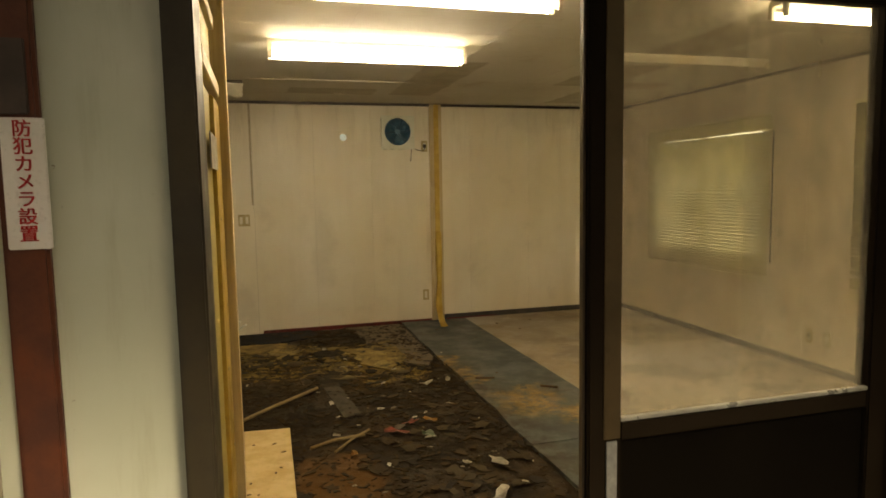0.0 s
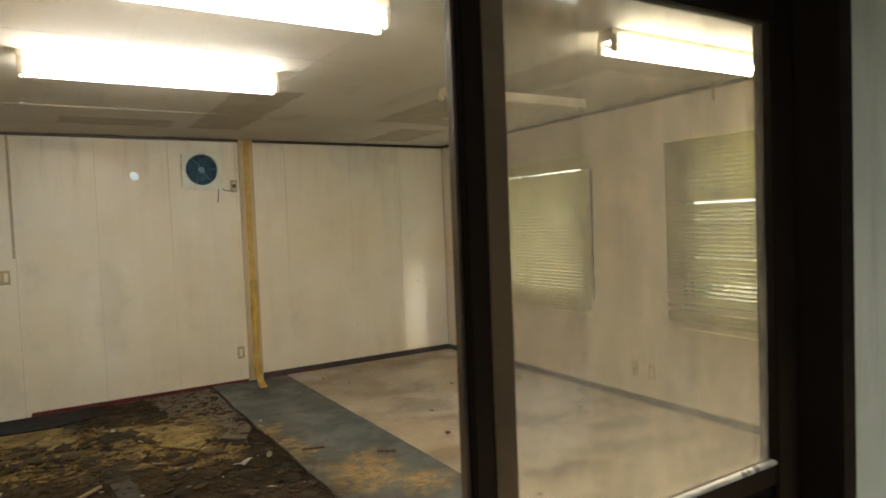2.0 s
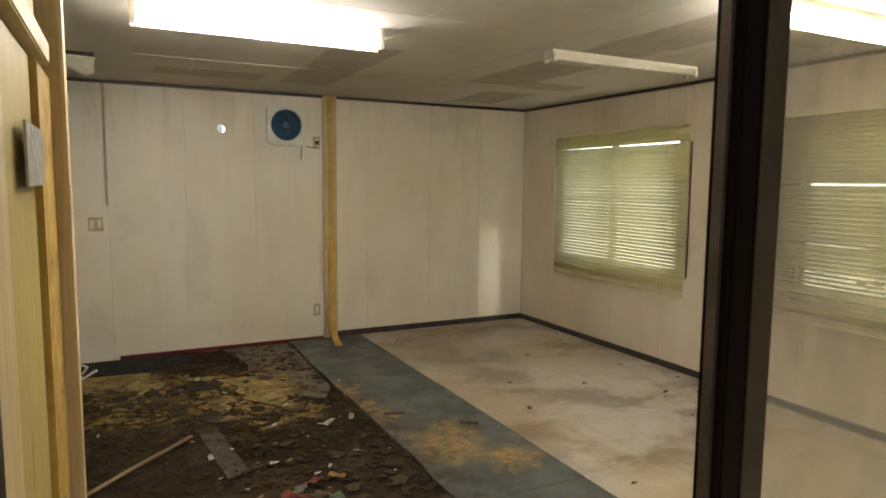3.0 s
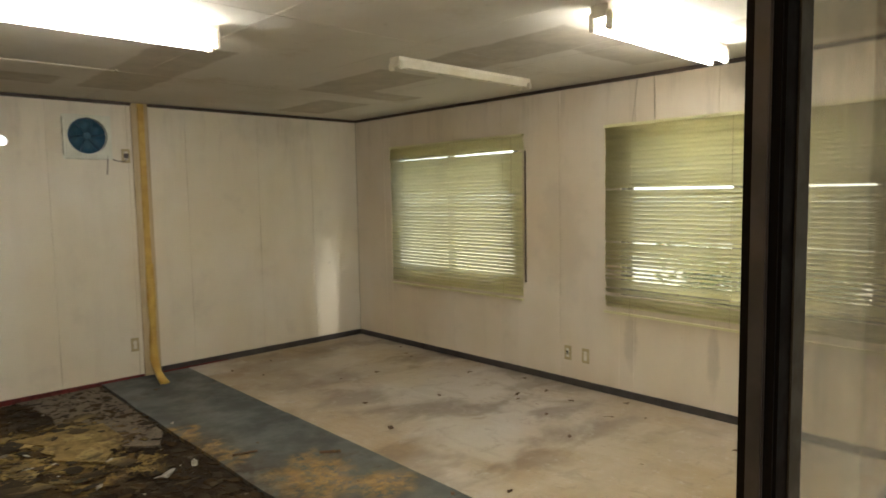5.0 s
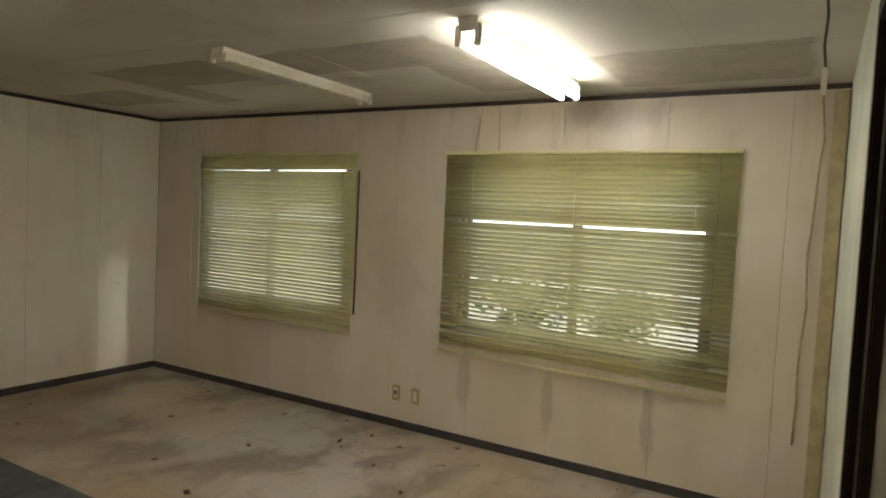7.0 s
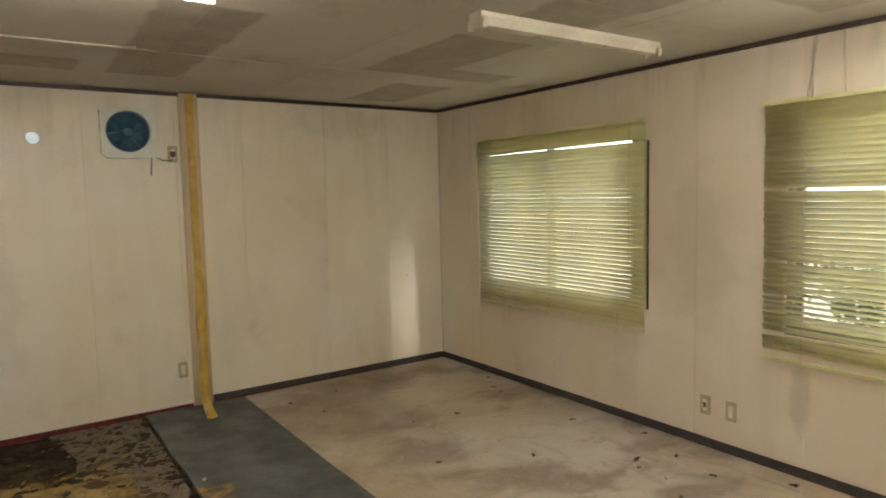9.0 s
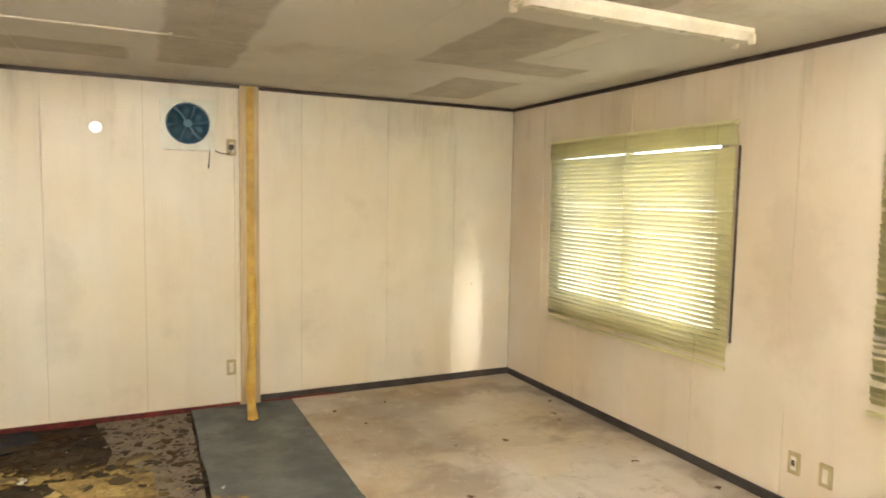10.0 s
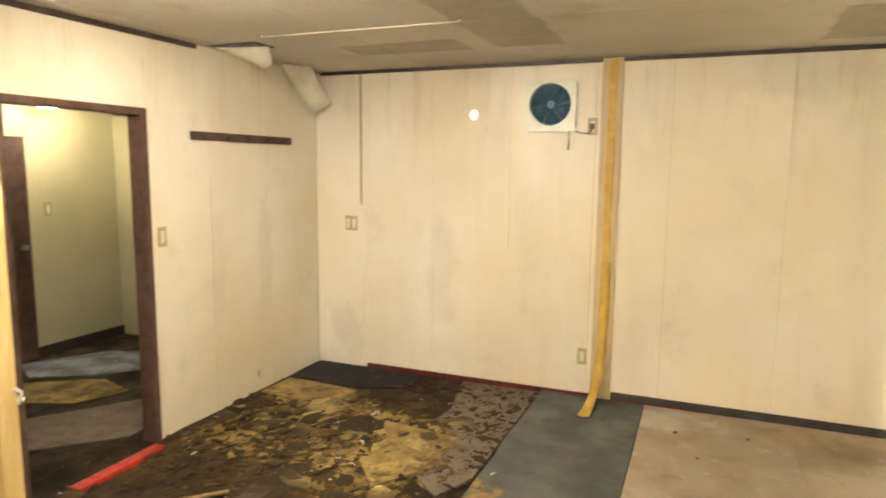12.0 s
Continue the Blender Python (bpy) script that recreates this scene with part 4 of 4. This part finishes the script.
flap("hanging_ceiling_strip", "loose white ceiling strip hanging in the corner", [(-4.64, -.50, 2.39), (-4.50, -.32, 2.392), (-4.47, -.09, 2.14), (-4.64, -.12, 2.05)], .03, .02, "white")
flap("peeled_ceiling_strip", "peeled white ceiling strip sagging along the partition", [(-4.62, -1.22, 2.390), (-4.27, -1.15, 2.390), (-4.28, -1.10, 2.29), (-4.34, -1.10, 2.265)], .006, .012, "white")
# Dark sheet under the ceiling in place of a real opening's shade.
structure("ceiling_gap_shade", "dark sheet standing for the shade in an open ceiling gap", "gap", box(XL + .03, XL + .40, -1.27, -1.08, H - .006, H - .001), "trim")

# ---------------------------------------------------------------- corner by the entrance
cb = part("loose_cable", tube([(-.02, -5.49, 2.36), (-.03, -5.515, 2.1), (-.02, -5.50, 1.95), (-.035, -5.485, 1.6), (-.02, -5.475, 1.5), (-.03, -5.49, 1.2),
                               (-.02, -5.47, .9), (-.02, -5.475, .7), (-.02, -5.47, .45)], .006, 8), "cord_old")
tagged(cb, "yellowed loose cable running down the wall corner", "cable")
ct = part("corner_strip", box(-.03, -.001, -5.615, -5.545, 0, 2.36, .004), "plastic")
tagged(ct, "narrow cream strip in the wall corner", "batten")
ps = thing("pull_switch", "white pull switch hanging on a cord from ceiling", "pull switch", (-1.5, -5.495, 2.4))
under(ps, "cord", tube([(-1.5, -5.49, 2.40), (-1.497, -5.497, 2.32), (-1.502, -5.492, 2.22), (-1.5, -5.5, 2.15)], .005, 6), "plastic_dark")
under(ps, "grip", box(-1.511, -1.489, -5.508, -5.49, 2.06, 2.15, .005), "white")

# ---------------------------------------------------------------- outdoors
gr = structure("ground", "packed earth and gravel round the building", "ground", sheet([(-1500, -1500), (1500, -1500), (1500, 1500), (-1500, 1500)], -.16, .01), "ground")
structure("porch_slab", "worn concrete slab before the entrance", "pavement", box(-7, 2, -8.6, -5.70, -.15, -.10, .01), "concrete")
# Added wall: dims the cladding right of the door, blocks bright glass reflections.
structure("wall_porch_shade", "pale green clad wall added to shade the porch side", "wall", box(-1.80, -1.72, -7.08, -5.745, -.10, 2.557, .004), "outer")
# Out of view; eave depth is set by the shade wanted on the entrance.
structure("roof", "unseen brown sheet roof, eave sized to shade the entrance", "roof", box(-7.3, .35, -7.1, .35, 2.56, 2.62), "roof")
# Unseen dark walls, added to darken door-glass reflections; the gap gives their bright strip.
screen = thing("reflection_screen", "unseen dark board building added to darken door glass reflections", "building", (-5, -10, -.15))
under(screen, "wall", box(-9, -1.0, -10.2, -10.0, -.15, 3.6), "screen")
under(screen, "roof", box(-9.2, -.8, -10.5, -9.7, 3.6, 3.68), "roof")
screen2 = thing("reflection_screen", "unseen dark board building added to darken door glass reflections", "building", (3, -10, -.15))
under(screen2, "wall", box(-.6, 15, -10.2, -10.0, -.15, 3.6), "screen")
under(screen2, "lintel", box(-1.0, -.6, -10.2, -10.0, 1.75, 3.6), "screen")
under(screen2, "roof", box(-.8, 15.2, -10.5, -9.7, 3.6, 3.68), "roof")


def bush(at, r, h, seed, count=900):
    """A shrub: stems and a crown of many small leaves in uneven clumps."""
    rng = random.Random(seed)
    root = thing("shrub", "leafy green shrub outside the building", "shrub", at, group="shrubs outside")
    x, y, z = at
    stems = bmesh.new()
    tips = []
    for k in range(7):
        a = rng.uniform(0, math.tau)
        top = (x + math.cos(a) * r * rng.uniform(.2, .8), y + math.sin(a) * r * rng.uniform(.2, .8), z + h * rng.uniform(.5, .95))
        m = [(x + (top[0] - x) * f * f, y + (top[1] - y) * f * f, z + (top[2] - z) * f) for f in (0, .3, .6, 1)]
        tube(m, .018, 6, stems)
        tips += m[1:]
    under(root, "stem", stems, "bark")
    vs, fs = [], []
    for k in range(count):
        c = rng.choice(tips)
        p = Vector(c) + Vector((rng.gauss(0, .22 * r), rng.gauss(0, .22 * r), rng.gauss(0, .16 * h)))
        p.z = max(p.z, z + .02)
        s = rng.uniform(.04, .09)
        e = Euler((rng.uniform(-1, 1), rng.uniform(-1, 1), rng.uniform(0, 6.28))).to_matrix()
        i = len(vs)
        vs += [tuple(p + e @ Vector(q)) for q in ((-s, 0, 0), (0, -s * .45, .01), (s, 0, 0), (0, s * .45, .01))]
        fs.append((i, i + 1, i + 2, i + 3))
    me = bpy.data.meshes.new("crown")
    me.from_pydata(vs, [], fs)
    me.materials.append(M["leaf"])
    o = new("crown", me)
    o.parent = root
    o.matrix_parent_inverse = root.matrix_world.inverted()


for k, (x, y, r, h) in enumerate(((4.2, -.2, .9, .9), (4.8, -1.9, 1.0, 1.1), (5.3, -3.1, .9, .8), (5.4, -5.6, 1.0, 1.0), (5.6, .9, 1.1, 1.3), (-.1, -14.6, 1.2, 2.6), (1.2, -15.6, 1.3, 3.0))):
    bush((x, y, -.15), r, h, 20 + k)

# Added self-lit backdrop: whitens the slits between slats, brightens the windows.
def haze_glow():
    m = Mat("glowing_haze")
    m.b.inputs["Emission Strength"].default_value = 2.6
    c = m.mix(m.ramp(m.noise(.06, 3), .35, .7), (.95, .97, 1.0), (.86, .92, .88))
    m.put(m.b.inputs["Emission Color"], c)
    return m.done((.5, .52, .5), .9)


M["haze_glow"] = haze_glow()
structure("backdrop", "added glowing backdrop standing for a bright hazy distance", "backdrop", box(70, 70.5, -260, 520, -.2, 60), "haze_glow")

# ---------------------------------------------------------------- things on the floor
rng = random.Random(11)


def scrap(name, label, cat, x, y, size, material, group="", up=.0):
    """A small crumpled scrap: torn outline, its rim lifted here and there."""
    bm = bmesh.new()
    o = torn(rng, 0, 0, size, size * rng.uniform(.35, .7), 10, .35)
    c = bm.verts.new((0, 0, .006 + rng.uniform(0, .2) * size))
    rim = [bm.verts.new((u, v, rng.uniform(0, .35) * size)) for u, v in o]
    for k in range(len(rim)):
        bm.faces.new((c, rim[k], rim[(k + 1) % len(rim)]))
    bmesh.ops.solidify(bm, geom=bm.faces[:], thickness=.0015)
    ob = part(name, bm, material)
    ob.location = (x, y, up)
    return tagged(ob, label, cat, group)


for x, y, s, m, lab in ((-3.0, -2.25, .07, "scrap_white", "crumpled dirty white paper on the rotten floor"), (-2.82, -2.2, .05, "scrap_white", "crumpled dirty white paper on the rotten floor"),
                        (-3.42, -3.15, .07, "scrap_red", "faded red wrapper in the floor debris"), (-3.3, -3.02, .06, "scrap_red", "faded red wrapper in the floor debris"),
                        (-3.25, -3.25, .06, "scrap_green", "dull green plastic scrap in the debris"), (-3.17, -3.0, .05, "scrap_orange", "orange dry leaf in the floor debris"),
                        (-3.72, -3.4, .05, "scrap_orange", "orange dry leaf in the floor debris"), (-2.98, -3.75, .06, "scrap_white", "crumpled dirty white paper on the rotten floor"),
                        (-3.1, -4.1, .08, "scrap_white", "crumpled dirty white paper on the rotten floor"), (-2.66, -1.42, .028, "scrap_white", "small white scrap on grey vinyl")):
    scrap("floor_scrap", lab, "scrap", x, y, s, m, up=-.006)
for k in range(34):
    x, y = rng.uniform(-2.6, -.1), rng.uniform(-5.0, -.3)
    if rng.random() < .45:
        x = -.12 - rng.random() ** 2 * .5
    scrap("dry_leaf", "curled dry brown leaf on the floor", "leaf", x, y, rng.uniform(.012, .035), "leaf_dead", "dry leaves on the floor", .004)
for k in range(16):
    x, y = rng.uniform(-4.0, -2.8), rng.uniform(-4.4, -1.6)
    scrap("paper_scrap", "small pale paper scrap in the debris", "scrap", x, y, rng.uniform(.015, .035), "scrap_white", "paper scraps in the debris", -.006)


def stick(pts, r, material="splinter"):
    bm = tube(pts, r, 6)
    return tagged(part("wood_splinter", bm, material), "broken wood splinter lying on the debris", "splinter", "wood splinters")


stick([(-4.4, -2.75, .01), (-4.15, -2.5, .02), (-3.82, -2.15, .012)], .012)
stick([(-3.95, -3.25, .0), (-3.8, -3.2, .015), (-3.62, -3.15, .005)], .010)
stick([(-3.82, -3.35, .0), (-3.7, -3.22, .018), (-3.58, -3.08, .006)], .008)
stick([(-2.62, -2.28, .008), (-2.48, -2.33, .012)], .008, "leaf_dead")
stick([(-2.22, -2.62, .008), (-2.12, -2.7, .010)], .010, "leaf_dead")

for yy, z0, lean in ((-3.47, 2.36, .03), (-3.60, 2.37, -.02)):
    tagged(part("hanging_wire", tube([(-.012, yy, z0), (-.02, yy + lean * .5, 2.2), (-.03, yy + lean, 2.06)], .0025, 6), "cable"), "thin wire hanging from cornice to the blind", "wire", "hanging wires")
scrap("floor_scrap", "small white scrap against the baseboard", "scrap", -.06, -4.68, .022, "scrap_white", up=.004)
scrap("floor_scrap", "small white scrap against the baseboard", "scrap", -.10, -4.1, .016, "scrap_white", up=.004)

# floor sheets over the bed
for x0, x1, y0, y1, z in ((-2.72, -1.985, -1.80, -.016, .0), (-2.715, -1.98, -3.60, -1.803, .001), (-2.72, -1.983, -5.6, -3.603, .0)):
    o = [(x0, y0), (x1, y0), (x1, y1), (x0, y1)]
    n = []
    for (ax, ay), (bx, by) in zip(o, o[1:] + o[:1]):
        for f in (0, .17, .34, .5, .66, .83):
            jag = .012 if ax == bx == x0 else .002
            n.append((ax + (bx - ax) * f + rng.uniform(-jag, jag) * (0 < f), ay + (by - ay) * f))
    part("vinyl_sheet", sheet(n, z - .02, .022), "vinyl", floor)
for x0, x1 in ((-1.980, -1.0905), (-1.0895, -.1805), (-.1795, -.001)):
    for y0, y1 in ((-1.7615, -.016), (-3.5765, -1.7625), (-5.3915, -3.5775), (-5.615, -5.3925)):
        part("plywood_sheet", box(x0, x1, y0, y1, -.02, .002 + rng.uniform(-.0006, .0006), .0006), "ply", floor)
part("vinyl_sheet", sheet([(-3.34, -.03), (-2.735, -.025), (-2.74, -.7), (-2.75, -1.5), (-2.86, -1.74), (-3.02, -1.6), (-3.1, -1.3), (-3.27, -1.08), (-3.22, -.6)], -.024, .014), "flake_grey", floor)
part("vinyl_sheet", sheet([(-4.64, -.03), (-3.72, -.03), (-3.66, -.2), (-3.78, -.4), (-4.1, -.5), (-4.4, -.46), (-4.63, -.5)], -.016, .010), "flake_navy", floor)
part("lining_sheet", sheet([(-4.6, -.52), (-3.98, -.56), (-4.0, -.78), (-4.3, -.92), (-4.62, -.86)], -.012, .012), "flake_pale", floor)
part("lining_sheet", sheet([(-3.55, -.98), (-3.0, -1.05), (-2.98, -1.45), (-3.2, -1.8), (-3.4, -1.55), (-3.35, -1.3)], -.013, .011), "flake_pale", floor)
part("vinyl_sheet", sheet([(-3.78, -2.0), (-3.66, -2.0), (-3.58, -2.75), (-3.7, -2.8)], -.012, .008), "flake_dim", floor)

# larger torn pieces lying over the bed: corner by the partition, middle, heap beside the vinyl
for x0, x1, y0, y1, count, lo, hi in ((-4.6, -3.9, -1.35, -.62, 34, .03, .13), (-3.75, -3.05, -1.95, -.75, 46, .03, .14), (-4.4, -3.5, -2.2, -1.3, 22, .025, .08),
                                      (-3.4, -2.8, -4.3, -2.95, 30, .02, .07), (-3.2, -2.78, -2.9, -1.9, 18, .02, .06)):
    for k in range(count):
        w = rng.uniform(lo, hi)
        bm = bmesh.new()
        rim = torn(rng, 0, 0, w, w * rng.uniform(.4, .8), 12, .4)
        gx, gy, lift = rng.gauss(0, .02), rng.gauss(0, .02), rng.uniform(.0, .006)
        lo_v = [bm.verts.new((u, v, u * gx + v * gy + rng.uniform(0, .002))) for u, v in rim]
        hi_v = [bm.verts.new((q.co.x, q.co.y, q.co.z + .0015)) for q in lo_v]
        c_v = bm.verts.new((0, 0, .004))
        for i in range(12):
            j = (i + 1) % 12
            bm.faces.new((lo_v[i], lo_v[j], hi_v[j], hi_v[i]))
            bm.faces.new((hi_v[i], hi_v[j], c_v))
        piece = part("lining_piece", bm, "piece", floor)
        piece.location = (rng.uniform(x0, x1), rng.uniform(y0, y1), -.010 + lift)

# torn lining and dirt, too many to count
bm_v, bm_f = [], []
for k in range(6500):
    x, y = rng.uniform(XL + .03, -2.68), rng.uniform(-5.5, -.05)
    if x < -4.37 and y < -2.7:
        continue
    if -4.05 < x < -3.9 and rng.random() < .3:
        continue
    s = rng.choice((.004, .005, .007, .009, .012, .016, .022, .04)) * rng.uniform(.6, 1.3)
    o = torn(rng, 0, 0, s, s * rng.uniform(.3, .8), 9, .5)
    nx, ny = rng.gauss(0, .09), rng.gauss(0, .09)
    z0 = -.016 + rng.uniform(0, .012)
    i = len(bm_v)
    n = len(o)
    for d in (0, .003):
        bm_v += [(x + u, y + v, max(z0 + u * nx + v * ny, -.03) + d) for u, v in o]
    bm_f.append(tuple(range(i + n, i + 2 * n)))
    bm_f += [(i + a, i + (a + 1) % n, i + n + (a + 1) % n, i + n + a) for a in range(n)]
me = bpy.data.meshes.new("floor_debris")
me.from_pydata(bm_v, [], bm_f)
me.materials.append(M["flake"])
tagged(new("floor_debris", me), "torn floor lining, dirt and rotten scraps", "debris", kind="stuff")
